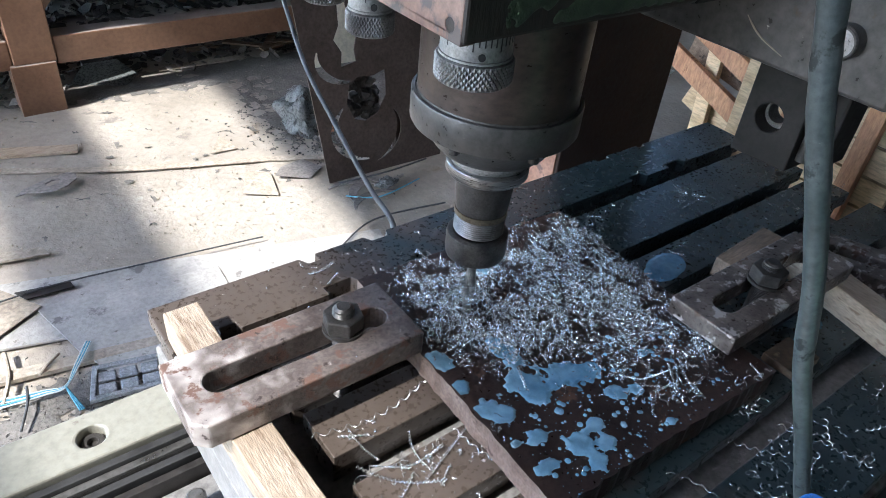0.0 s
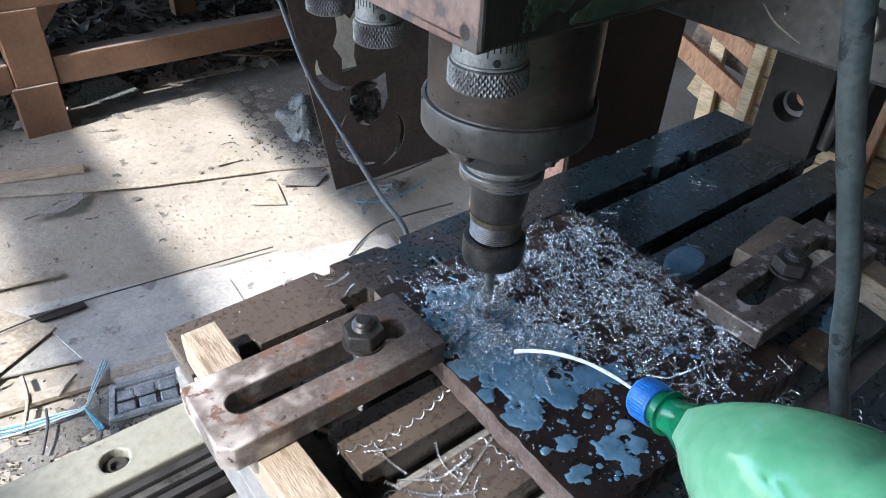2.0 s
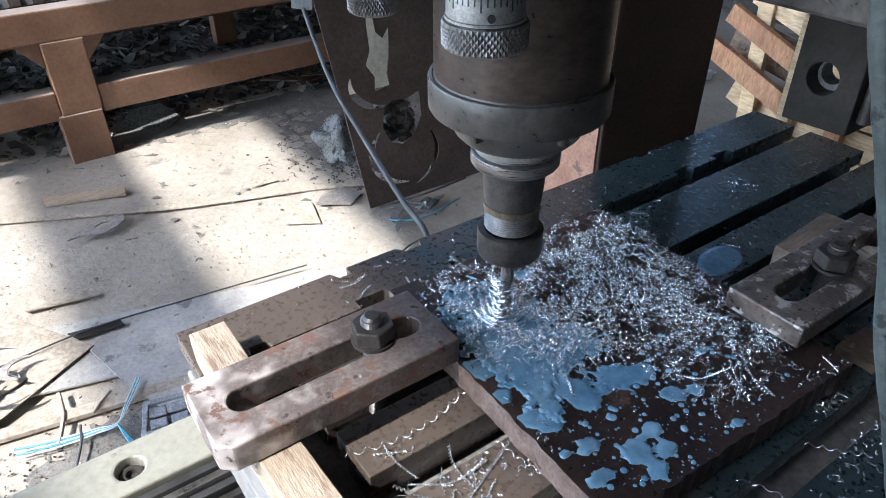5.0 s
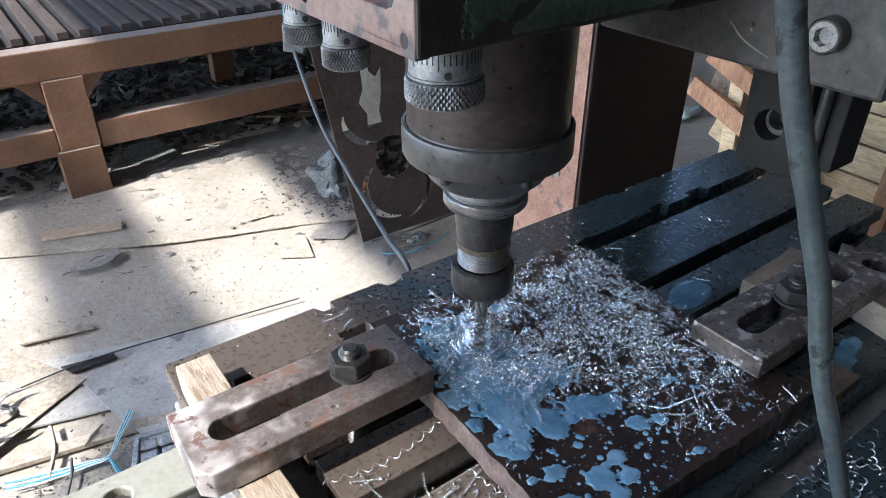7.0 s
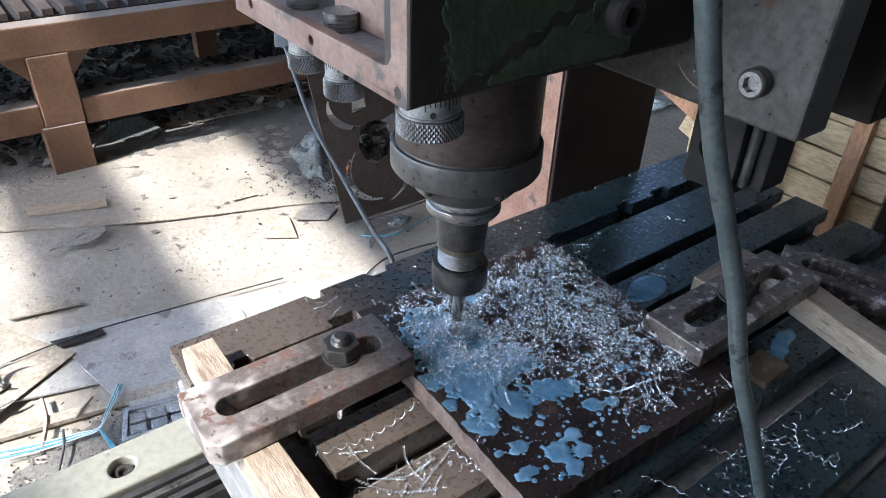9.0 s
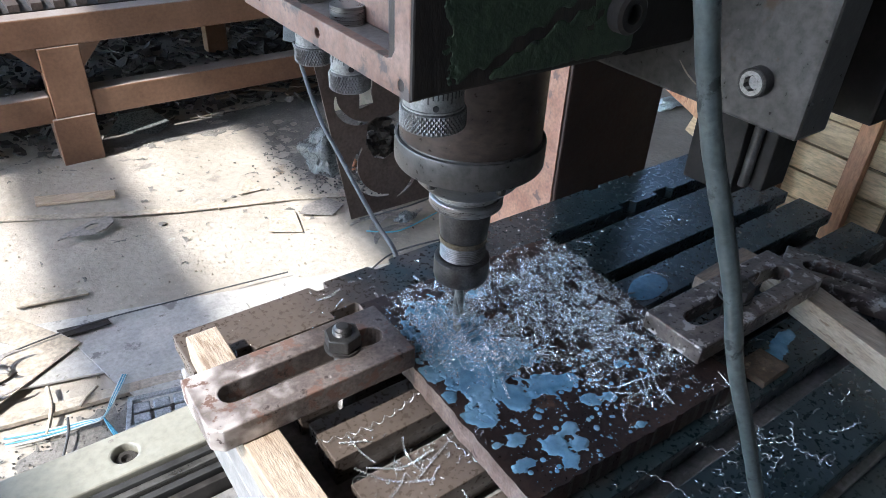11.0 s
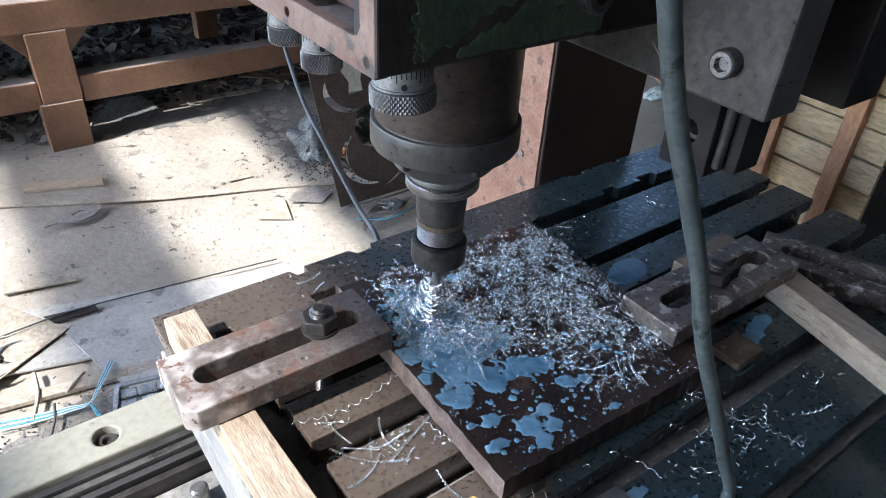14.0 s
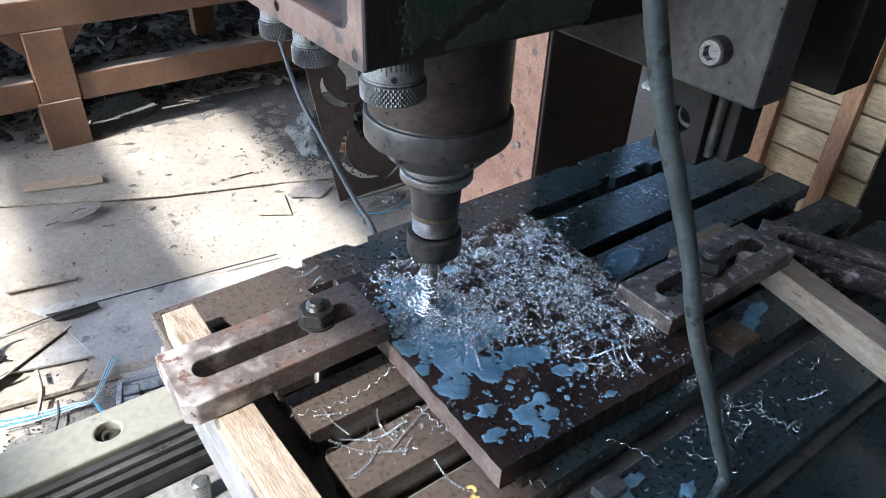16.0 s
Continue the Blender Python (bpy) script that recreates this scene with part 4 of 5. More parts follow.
DROPS = [(rng.uniform(0.27, 0.50), rng.uniform(0.258, 0.37), 0.0004 + 0.0024 * rng.random() ** 4) for _ in range(520)]
bm = bmesh.new()
for x, y, r in DROPS:
    lathe([(r, ZP), (r * 0.85, ZP + r * 0.28), (r * 0.45, ZP + r * 0.42), (0, ZP + r * 0.45)], x, y, 10, bm)
solo("coolant_drops", bm, COOLANT, "small milky coolant drops splashed on the plate", "drops", "stuff", smooth=True)
solo("coolant_puddle", film(0.56, 0.68, 0.411, 0.462, 0.0014, blobs(((0.603, 0.430, 0.030, 0.020), (0.630, 0.440, 0.026, 0.018)), 0.10, 45, 5.0), TOP + 0.0004, 0.001), COOLANT, "blue coolant pool on a table bar", "puddle", "stuff", smooth=True)
solo("coolant_puddle", film(0.33, 0.52, 0.138, 0.21, 0.0016, blobs(((0.365, 0.200, 0.018, 0.008), (0.40, 0.165, 0.014, 0.010), (0.345, 0.185, 0.010, 0.012)), 0.25, 90, 7.0), TOP + 0.0004, 0.0009), COOLANT, "thin coolant pools on the front table bar", "puddle", "stuff", smooth=True)
solo("coolant_puddle", film(0.55, 0.70, 0.240, 0.298, 0.0016, blobs(((0.64, 0.27, 0.03, 0.014), (0.68, 0.28, 0.02, 0.01)), 0.30, 80, 9.0), TOP + 0.0004, 0.0008), COOLANT, "thin coolant pool on a table bar", "puddle", "stuff", smooth=True)
solo("coolant_puddle", film(0.16, 0.264, 0.484, 0.566, 0.0016, blobs(((0.25, 0.50, 0.03, 0.02), (0.24, 0.40, 0.02, 0.02)), 0.25, 80, 11.0), TOP + 0.0004, 0.0008), COOLANT, "thin coolant pool on a table bar", "puddle", "stuff", smooth=True)
# the fresh coolant that is squirted on during the clip: its level rises through the shavings
FRESH = ((0.300, 0.465, 0.028, 0.035), (0.325, 0.510, 0.030, 0.030), (0.335, 0.435, 0.030, 0.028), (0.300, 0.420, 0.022, 0.022), (0.370, 0.405, 0.026, 0.020), (0.345, 0.470, 0.030, 0.030), (0.300, 0.392, 0.020, 0.020), (0.292, 0.362, 0.014, 0.016), (0.335, 0.400, 0.022, 0.018))
FRESH_OB = solo("fresh_coolant", film(0.2655, 0.48, 0.30, 0.555, 0.0016, blobs(FRESH, 0.62, 105, 4.0), ZP + 0.0004, 0.0019), COOLANT, "fresh milky coolant flooding the cut", "puddle", "stuff", smooth=True)


# ---- hose, cable ----
hose_pts = smooth_path([(0.255, 0.285, 1.52), (0.285, 0.262, 1.34), (0.307, 0.244, 1.238), (0.314, 0.239, 1.206), (0.326, 0.230, 1.157), (0.344, 0.217, 1.100), (0.360, 0.204, 1.045), (0.376, 0.192, 0.980), (0.398, 0.175, 0.912), (0.420, 0.160, 0.845), (0.428, 0.152, 0.818), (0.421, 0.148, 0.8075), (0.400, 0.143, 0.8052), (0.370, 0.139, 0.8050), (0.330, 0.128, 0.797), (0.290, 0.112, 0.766)], 10)
solo("coolant_hose", tube(hose_pts, [0.0076 - 0.0030 * i / len(hose_pts) for i in range(len(hose_pts))], 16, None, 0.08), HOSE, "grey stained plastic coolant hose hanging to the table", "hose", smooth=True)


def build_cable():
    c = thing("sensor_cable", (0.384, 0.68, 0.79), "dark cable with a grey plug hanging behind the table", "cable")
    pts = smooth_path([(0.481, 1.17, 0.93), (0.470, 1.12, 0.901), (0.453, 1.05, 0.871), (0.437, 0.98, 0.852), (0.427, 0.91, 0.832), (0.417, 0.84, 0.812), (0.401, 0.75, 0.796), (0.385, 0.675, 0.794), (0.383, 0.668, 0.74), (0.40, 0.69, 0.6)], 8)
    part("sheath", tube(pts, 0.0036, 10), CABLE, c, "", 0, True)
    part("plug", box(-0.017, 0.017, -0.008, 0.008, -0.014, 0.014, pose(0.484, 1.176, 0.944, 4, 6, -36)), PLUG, c, "grey connector block", 0.001)
    for k, m in enumerate((TWINE, BRICKRED, PALETWINE, BRASS)):
        part("lead", tube(smooth_path([(0.476 + 0.006 * k, 1.180 - 0.004 * k, 0.955), (0.472 + 0.008 * k, 1.18, 1.0), (0.480 + 0.004 * k, 1.16, 1.08), (0.46, 1.0, 1.2)], 5), 0.0007, 6), m, c)


build_cable()


# ---- behind the machine: the steel rack ----
RY = 2.775

def build_rack():
    r = thing("steel_rack", (0.6, RY + 0.5, FLOOR), "low red-oxide painted rack welded from square steel tube", "rack")
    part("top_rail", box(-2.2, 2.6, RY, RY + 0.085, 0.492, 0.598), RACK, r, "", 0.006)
    for x0, x1 in ((-2.2, 0.2265), (0.3665, 1.95), (2.05, 2.6)):
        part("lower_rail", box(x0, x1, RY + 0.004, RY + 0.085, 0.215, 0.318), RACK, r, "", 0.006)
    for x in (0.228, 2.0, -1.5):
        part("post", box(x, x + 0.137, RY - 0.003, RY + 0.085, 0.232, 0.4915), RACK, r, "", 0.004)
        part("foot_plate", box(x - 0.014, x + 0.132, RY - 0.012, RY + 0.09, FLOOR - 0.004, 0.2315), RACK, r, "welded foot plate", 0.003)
        for s in (-1, 1):
            xa = x if s < 0 else x + 0.137
            fx = Matrix(((1, 0, 0, 0), (0, 0, 1, 0), (0, 1, 0, 0), (0, 0, 0, 1)))
            tri = [(xa, 0.491), (xa + s * 0.085, 0.491), (xa, 0.395)]
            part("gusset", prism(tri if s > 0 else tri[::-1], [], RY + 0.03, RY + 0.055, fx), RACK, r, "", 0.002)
    for y in (RY + 0.95, RY + 1.9):
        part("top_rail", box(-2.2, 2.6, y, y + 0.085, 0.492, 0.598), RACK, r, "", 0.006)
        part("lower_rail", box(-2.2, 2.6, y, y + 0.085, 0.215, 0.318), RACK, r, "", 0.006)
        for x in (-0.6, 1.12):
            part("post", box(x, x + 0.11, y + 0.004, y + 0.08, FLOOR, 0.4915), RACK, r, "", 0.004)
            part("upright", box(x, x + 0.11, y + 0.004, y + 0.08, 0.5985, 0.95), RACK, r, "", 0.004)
    # solid sheet added under the bars to keep sun stripes off the floor
    part("grate_pan", box(-2.15, 2.55, RY + 0.10, RY + 1.95, 0.588, 0.5975), DARKSTEEL, r)
    for i in range(64):
        x = -2.15 + i * 0.073
        part("grate_bar", box(x, x + 0.036, RY + 0.10, RY + 1.95, 0.5985, 0.622), SHEET, r)
    return r


build_rack()


def build_debris():
    rng = random.Random(5)
    verts, faces = [], []

    def flake(x, y, s, flat=0.25, zz=None):
        c = Vector((x, y, (FLOOR + 0.004 if zz is None else zz) + s * flat * 0.5))
        rot = Euler((rng.gauss(0, 0.35), rng.gauss(0, 0.35), rng.uniform(0, 6.28))).to_matrix()
        n = rng.randint(4, 6)
        b = len(verts)
        shape = [(s * rng.uniform(0.45, 1.0) * math.cos(6.283 * k / n), s * rng.uniform(0.45, 1.0) * math.sin(6.283 * k / n)) for k in range(n)]
        for h in (-1, 1):
            for u, v in shape:
                p = c + rot @ Vector((u, v, h * s * flat * 0.5))
                verts.append((p.x, p.y, p.z))
        faces.append(tuple(range(b + n - 1, b - 1, -1)))
        faces.append(tuple(range(b + n, b + 2 * n)))
        for k in range(n):
            faces.append((b + k, b + (k + 1) % n, b + n + (k + 1) % n, b + n + k))
    for _ in range(6500):
        x, y = rng.uniform(-0.6, 1.7), rng.uniform(1.3, 2.85)
        if rng.random() < 0.35 + 0.65 * (noise.noise(Vector((x * 2.4, y * 2.4, 9))) > 0.05):
            flake(x, y, abs(rng.gauss(0, 0.0018)) + 0.0008, 0.5)
    solo("floor_grit", from_lists(verts, faces), CARD, "grit and fine rubble strewn on the floor", "rubble", "stuff")
    verts, faces = [], []
    for _ in range(5200):
        flake(rng.uniform(-1.5, 3.0), 2.93 + 1.9 * rng.random(), abs(rng.gauss(0, 0.022)) + 0.008, 0.2)
    solo("scrap_litter", from_lists(verts, faces), DIRTSHADE, "dark scrap and dirt littered under the rack", "litter", "stuff")
    verts, faces = [], []
    for _ in range(260):
        flake(rng.uniform(-0.8, 2.4), rng.uniform(2.86, 4.6), rng.uniform(0.012, 0.045), 0.08, FLOOR + rng.uniform(0.005, 0.02))
    solo("metal_offcuts", from_lists(verts, faces), SCRAP, "thin grey offcuts among the dirt under the rack", "offcuts", "stuff")
    verts, faces = [], []
    for _ in range(900):
        q = rng.gauss(0, 1), rng.gauss(0, 1)
        flake(1.09 + 0.10 * q[0], 2.18 + 0.13 * q[1], rng.uniform(0.0015, 0.006), 0.7, FLOOR + max(0, 0.026 - 0.018 * math.hypot(*q)))
    solo("rubble_heap", from_lists(verts, faces), DIRTSHADE, "small heap of dark rubble by the leaning sheet", "rubble", "stuff")
    # dark swept dirt along the machine base
    verts, faces = [], []
    for _ in range(2600):
        x, y = rng.uniform(0.85, 1.6), rng.uniform(1.95, 2.85)
        if noise.noise(Vector((x * 3.1, y * 3.1, 4))) + 1.4 * (x - 1.08) + 0.3 * (y - 2.3) > rng.uniform(-0.3, 0.9):
            flake(x, y, abs(rng.gauss(0, 0.0020)) + 0.0008, 0.5)
    solo("dark_grit", from_lists(verts, faces), DIRTSHADE, "dark grit thickening towards the leaning sheet", "grit", "stuff")
    verts, faces = [], []
    for _ in range(900):
        flake(rng.uniform(-0.3, 0.5), 1.22 + abs(rng.gauss(0, 0.10)), rng.uniform(0.0012, 0.005), 0.5)
    solo("machine_dirt", from_lists(verts, faces), DIRTSHADE, "dark crumbs of dirt along the machine base", "dirt", "stuff")


build_debris()


def dirt_drift(spots, seed, label):
    x0, x1 = min(p[0] - 1.6 * p[2] for p in spots), max(p[0] + 1.6 * p[2] for p in spots)
    y0, y1 = min(p[1] - 1.6 * p[3] for p in spots), max(p[1] + 1.6 * p[3] for p in spots)
    solo("dirt_drift", film(x0, x1, y0, y1, 0.012, blobs(spots, 0.75, 22, seed), FLOOR + 0.0035, 0.0022), DUST, label, "dirt", "stuff", smooth=True)


DUST = mat("grey_brown_dust", (0.12, 0.112, 0.10), (0.215, 0.20, 0.18), 12, (0.85, 1.0), 0.0, 0.8, 9)
# this drift also carries the floor's shade by the rack in its colour
dirt_drift(((1.15, 2.35, 0.22, 0.30), (0.95, 2.85, 0.5, 0.10), (0.55, 2.88, 0.35, 0.08), (1.45, 2.65, 0.35, 0.28), (1.35, 2.2, 0.2, 0.2)), 3.0, "dark dust along the rack and the leaning sheet, with the floor's shade in its colour")
dirt_drift(((0.10, 1.36, 0.16, 0.05), (-0.05, 1.30, 0.14, 0.05), (0.28, 1.33, 0.16, 0.04)), 6.0, "dark swept dust beside the machine beam")


def floor_piece(name, outline, z, t, material, label, category, holes=(), group="", tilt=(0, 0), kind=""):
    cx = sum(p[0] for p in outline) / len(outline)
    cy = sum(p[1] for p in outline) / len(outline)
    m = Matrix.Translation((cx, cy, FLOOR + z)) @ pose(0, 0, 0, tilt[0], tilt[1], 0)
    loc = [[(x - cx, y - cy) for x, y in lp] for lp in [outline] + list(holes)]
    return solo(name, prism(loc[0], loc[1:], 0, t, m), material, label, category, kind, group, bevel=0.0008)


# flat things on the floor
floor_piece("floor_plate", [(-0.7, 1.98), (0.94, 1.54), (0.90, 1.30), (-0.7, 1.72)], 0.006, 0.006, SLAB, "long dusty grey steel plate on the floor", "steel plate")
floor_piece("floor_plate", [(0.02, 1.66), (0.46, 1.60), (0.44, 1.28), (0.12, 1.33), (0.07, 1.46)], 0.0125, 0.004, SLAB, "worn grey sheet lying on the floor plate", "steel sheet")
floor_piece("floor_batten", [(-0.8, 1.60), (0.30, 1.405), (0.30, 1.375), (-0.8, 1.56)], 0.006, 0.012, CARD, "pale dusty batten on the floor", "batten")
floor_piece("long_strip", [(-0.30, 2.585), (-0.025, 2.452), (0.292, 2.297), (0.459, 2.225), (0.637, 2.164), (0.823, 2.102), (1.06, 2.000), (1.06, 1.968), (0.823, 2.070), (0.637, 2.132), (0.459, 2.193), (0.292, 2.265), (-0.025, 2.420), (-0.30, 2.553)], 0.007, 0.004, CARD, "long dusty strip lying across the floor", "strip")
floor_piece("wood_offcut", [(0.065, 2.475), (0.305, 2.40), (0.315, 2.445), (0.07, 2.535)], 0.008, 0.010, WOODX, "short pale wood offcut lying on the floor", "wood offcut")
floor_piece("paper_scrap", [(0.68, 2.205), (0.775, 2.20), (0.755, 2.285), (0.745, 2.295)], 0.008, 0.003, CARD, "small pale triangular card scrap", "scrap", (), "card scraps", (4, 0))
floor_piece("paper_scrap", [(0.67, 1.915), (0.765, 1.855), (0.80, 1.99), (0.735, 2.045)], 0.008, 0.002, CARD, "square pale card on the floor", "card", (), "card scraps")
floor_piece("paper_scrap", [(0.80, 1.96), (0.90, 1.90), (0.97, 1.95), (0.93, 2.02), (0.84, 2.00)], 0.012, 0.002, SCRAP, "torn grey sheet scrap on the floor", "scrap", (), "card scraps", (3, 2))


def arc_band(cx, cy, r, w, q0, q1, n=14):
    out = [(cx + r * math.cos(q0 + (q1 - q0) * i / n), cy + 0.8 * r * math.sin(q0 + (q1 - q0) * i / n)) for i in range(n + 1)]
    taper = [w * (0.25 + 0.75 * math.sin(math.pi * i / n)) for i in range(n + 1)]
    return out + [(cx + (r - taper[i]) * math.cos(q0 + (q1 - q0) * i / n), cy + 0.8 * (r - taper[i]) * math.sin(q0 + (q1 - q0) * i / n)) for i in range(n, -1, -1)]


floor_piece("hook_scrap", [(0.262, 2.250), (0.255, 2.215), (0.225, 2.188), (0.185, 2.172), (0.145, 2.186), (0.115, 2.196), (0.080, 2.190), (0.108, 2.222), (0.142, 2.236), (0.172, 2.250), (0.205, 2.262), (0.240, 2.266)], 0.020, 0.004, SCRAP, "crescent-shaped grey offcut on the floor", "offcut", ([(0.172, 2.205), (0.205, 2.212), (0.213, 2.235), (0.190, 2.238), (0.168, 2.225)],), "curved offcuts")
for k, (x, y, r, w, q0, q1) in enumerate(((0.98, 1.74, 0.10, 0.03, 0.2, 2.4), (1.06, 1.70, 0.12, 0.035, 1.2, 3.4), (1.12, 1.80, 0.08, 0.03, 3.0, 5.6), (1.02, 1.62, 0.11, 0.03, 0.8, 3.0),
                                          (-0.20, 1.62, 0.07, 0.022, 0.0, 3.6), (-0.16, 1.58, 0.06, 0.02, 2.0, 5.4), (-0.24, 1.56, 0.08, 0.022, 0.6, 3.2), (-0.12, 1.63, 0.05, 0.02, 1.0, 4.4), (-0.22, 1.68, 0.06, 0.02, 3.4, 6.0))):
    floor_piece("curved_offcut", arc_band(x, y, r, w, q0, q1), 0.016 + 0.005 * k, 0.003, SCRAP, "curved laser-cut offcut on the floor", "offcut", (), "curved offcuts", (2 * (k % 3), 3))
# cut-out panel at the left: a frame with scroll holes
panel_holes = [arc_band(-0.20, 1.72, 0.085, 0.035, 0.3, 3.0), arc_band(-0.19, 1.64, 0.075, 0.03, 3.4, 6.0), arc_band(-0.36, 1.70, 0.07, 0.03, 0.6, 4.0)]
floor_piece("cut_panel", [(-0.60, 1.98), (-0.12, 1.90), (0.035, 1.655), (-0.22, 1.50), (-0.60, 1.50)], 0.018, 0.003, CARD, "pale laser-cut panel with scroll openings", "panel", panel_holes)
floor_piece("dark_strip", [(-0.10, 1.95), (0.09, 1.905), (0.10, 1.865), (-0.08, 1.90)], 0.014, 0.006, CARD, "dusty steel strip on the floor", "strip")
floor_piece("dark_strip", [(-0.01, 1.735), (0.115, 1.715), (0.118, 1.69), (0.01, 1.695)], 0.02, 0.004, DARKSTEEL, "dark steel strip on the floor", "strip")


def build_tray():
    t = thing("blister_tray", (0.15, 1.325, FLOOR + 0.012), "clear crumpled plastic blister tray in the dirt", "plastic tray")
    m = pose(0.142, 1.318, FLOOR + 0.012, 0, 0, -12)
    bm = prism([(-0.085, -0.05), (0.085, -0.05), (0.08, 0.05), (-0.075, 0.055)], [[(-0.072, -0.038), (0.072, -0.038), (0.068, 0.04), (-0.064, 0.042)]], 0.0, 0.012, m)
    part("rim", bm, TRAYFILM, t, "", 0.002)
    for i in range(3):
        for j in range(2):
            part("pocket", box(-0.066 + i * 0.045, -0.028 + i * 0.045, -0.033 + j * 0.037, -0.003 + j * 0.037, 0.0, 0.008, m), TRAYFILM, t, "", 0.004)


build_tray()


def twine(name, pts, r, material, label):
    return solo(name, tube(smooth_path(pts, 6), r, 7), material, label, "twine", group="twine ends", smooth=True)


F1 = FLOOR + 0.02
for k in range(5):
    o = 0.006 * k
    twine("blue_twine", [(0.099 - 0.4 * o, 1.458 + 0.3 * o, F1 + 0.012), (0.061 - o * 0.5, 1.402, F1 + 0.010), (0.018, 1.350 + o * 0.2, F1 + 0.006), (-0.025, 1.353 + 0.6 * o, F1 + 0.003), (-0.094, 1.361 + o, F1 + 0.002), (-0.18, 1.382 + 1.5 * o, F1)], 0.0018, TWINE if k % 2 else PALETWINE, "frayed blue plastic twine on the floor")
for k in range(3):
    twine("blue_twine", [(0.018, 1.350, F1 + 0.006), (0.021 + 0.002 * k, 1.318, F1 + 0.004), (0.027 + 0.004 * k, 1.275, F1)], 0.0022, TWINE, "frayed blue plastic twine on the floor")
twine("wood_stick", [(-0.07, 1.53, F1), (-0.075, 1.45, F1), (-0.10, 1.37, F1)], 0.005, CARD, "thin pale stick on the floor")
twine("wood_stick", [(-0.02, 1.42, F1), (0.0, 1.44, F1 + 0.004), (0.03, 1.465, F1 + 0.004)], 0.004, CARD, "thin pale stick on the floor")
twine("floor_wire", [(-0.05, 1.40, F1), (-0.06, 1.34, F1 + 0.006), (-0.085, 1.28, F1)], 0.003, CABLE, "dark wire in the dirt")
twine("floor_wire", [(-0.4, 1.66, F1 + 0.004), (0.0, 1.71, F1 + 0.01), (0.3, 1.70, F1), (0.62, 1.66, F1)], 0.0022, CABLE, "thin dark wire lying on the floor plate")
twine("floor_wire", [(0.95, 1.80, F1 + 0.01), (1.1, 1.76, F1 + 0.03), (1.3, 1.80, F1 + 0.01)], 0.003, CABLE, "thin dark wire by the leaning sheet")
twine("floor_wire", [(0.78, 1.50, F1), (0.95, 1.58, F1), (1.2, 1.55, F1)], 0.003, CABLE, "thin dark wire by the leaning sheet")
twine("floor_wire", [(0.93, 1.72, F1 + 0.012), (1.02, 1.66, F1 + 0.016), (1.2, 1.70, F1 + 0.01)], 0.0025, TWINE, "thin green-blue wire by the leaning sheet")


def crumple(name, at, size, flat, material, label, category, seed):
    bm = bmesh.new()
    bmesh.ops.create_icosphere(bm, subdivisions=4, radius=1.0)
    for v in bm.verts:
        k = 1 + 0.45 * noise.noise(v.co * 1.7 + Vector((seed, 0, 0))) + 0.20 * abs(noise.noise(v.co * 4.1 + Vector((0, seed, 0))))
        v.co = Vector((v.co.x * size[0] * k, v.co.y * size[1] * k, max(v.co.z, -0.35) * flat * k))
        v.co += Vector(at)
    return solo(name, bm, material, label, category, smooth=True)


crumple("plastic_bag", (1.05, 2.27, FLOOR + 0.035), (0.075, 0.09), 0.095, FOIL, "crumpled clear plastic bag by the rubble", "bag", 3.1)
crumple("brick_lump", (1.13, 2.20, FLOOR + 0.02), (0.022, 0.035), 0.03, BRICKRED, "broken red brick lump", "brick", 5.5)
crumple("foil_scrap", (1.09, 1.73, FLOOR + 0.03), (0.035, 0.02), 0.018, FOIL, "scrunched white film on the floor", "scrap", 8.2)
floor_piece("foil_sheet", [(0.40, 2.95), (0.52, 2.83), (0.66, 2.90), (0.62, 3.02), (0.50, 3.05)], 0.02, 0.004, FOIL, "crumpled clear sheet beside the rack foot", "plastic sheet", (), "", (18, -10))
floor_piece("bright_strip", [(0.75, 2.93), (1.12, 2.92), (1.12, 2.96), (0.76, 2.98)], 0.012, 0.004, CARD, "pale strip catching light beside the rack", "strip")
for x, y, q in ((1.30, 3.0, 20), (1.36, 3.04, -15), (1.30, 3.06, 55), (1.0, 3.10, 10), (1.18, 3.08, -30)):
    w = pose(x, y, 0, 0, 0, q)
    out = [tuple((w @ Vector(p))[:2]) for p in ((-0.09, -0.02, 0), (0.09, -0.015, 0), (0.08, 0.02, 0), (-0.08, 0.018, 0))]
    floor_piece("wood_splinter", out, 0.012, 0.008, OLDWOOD, "splintered wood bits on the floor", "wood scrap", (), "splinters", (0, 4))


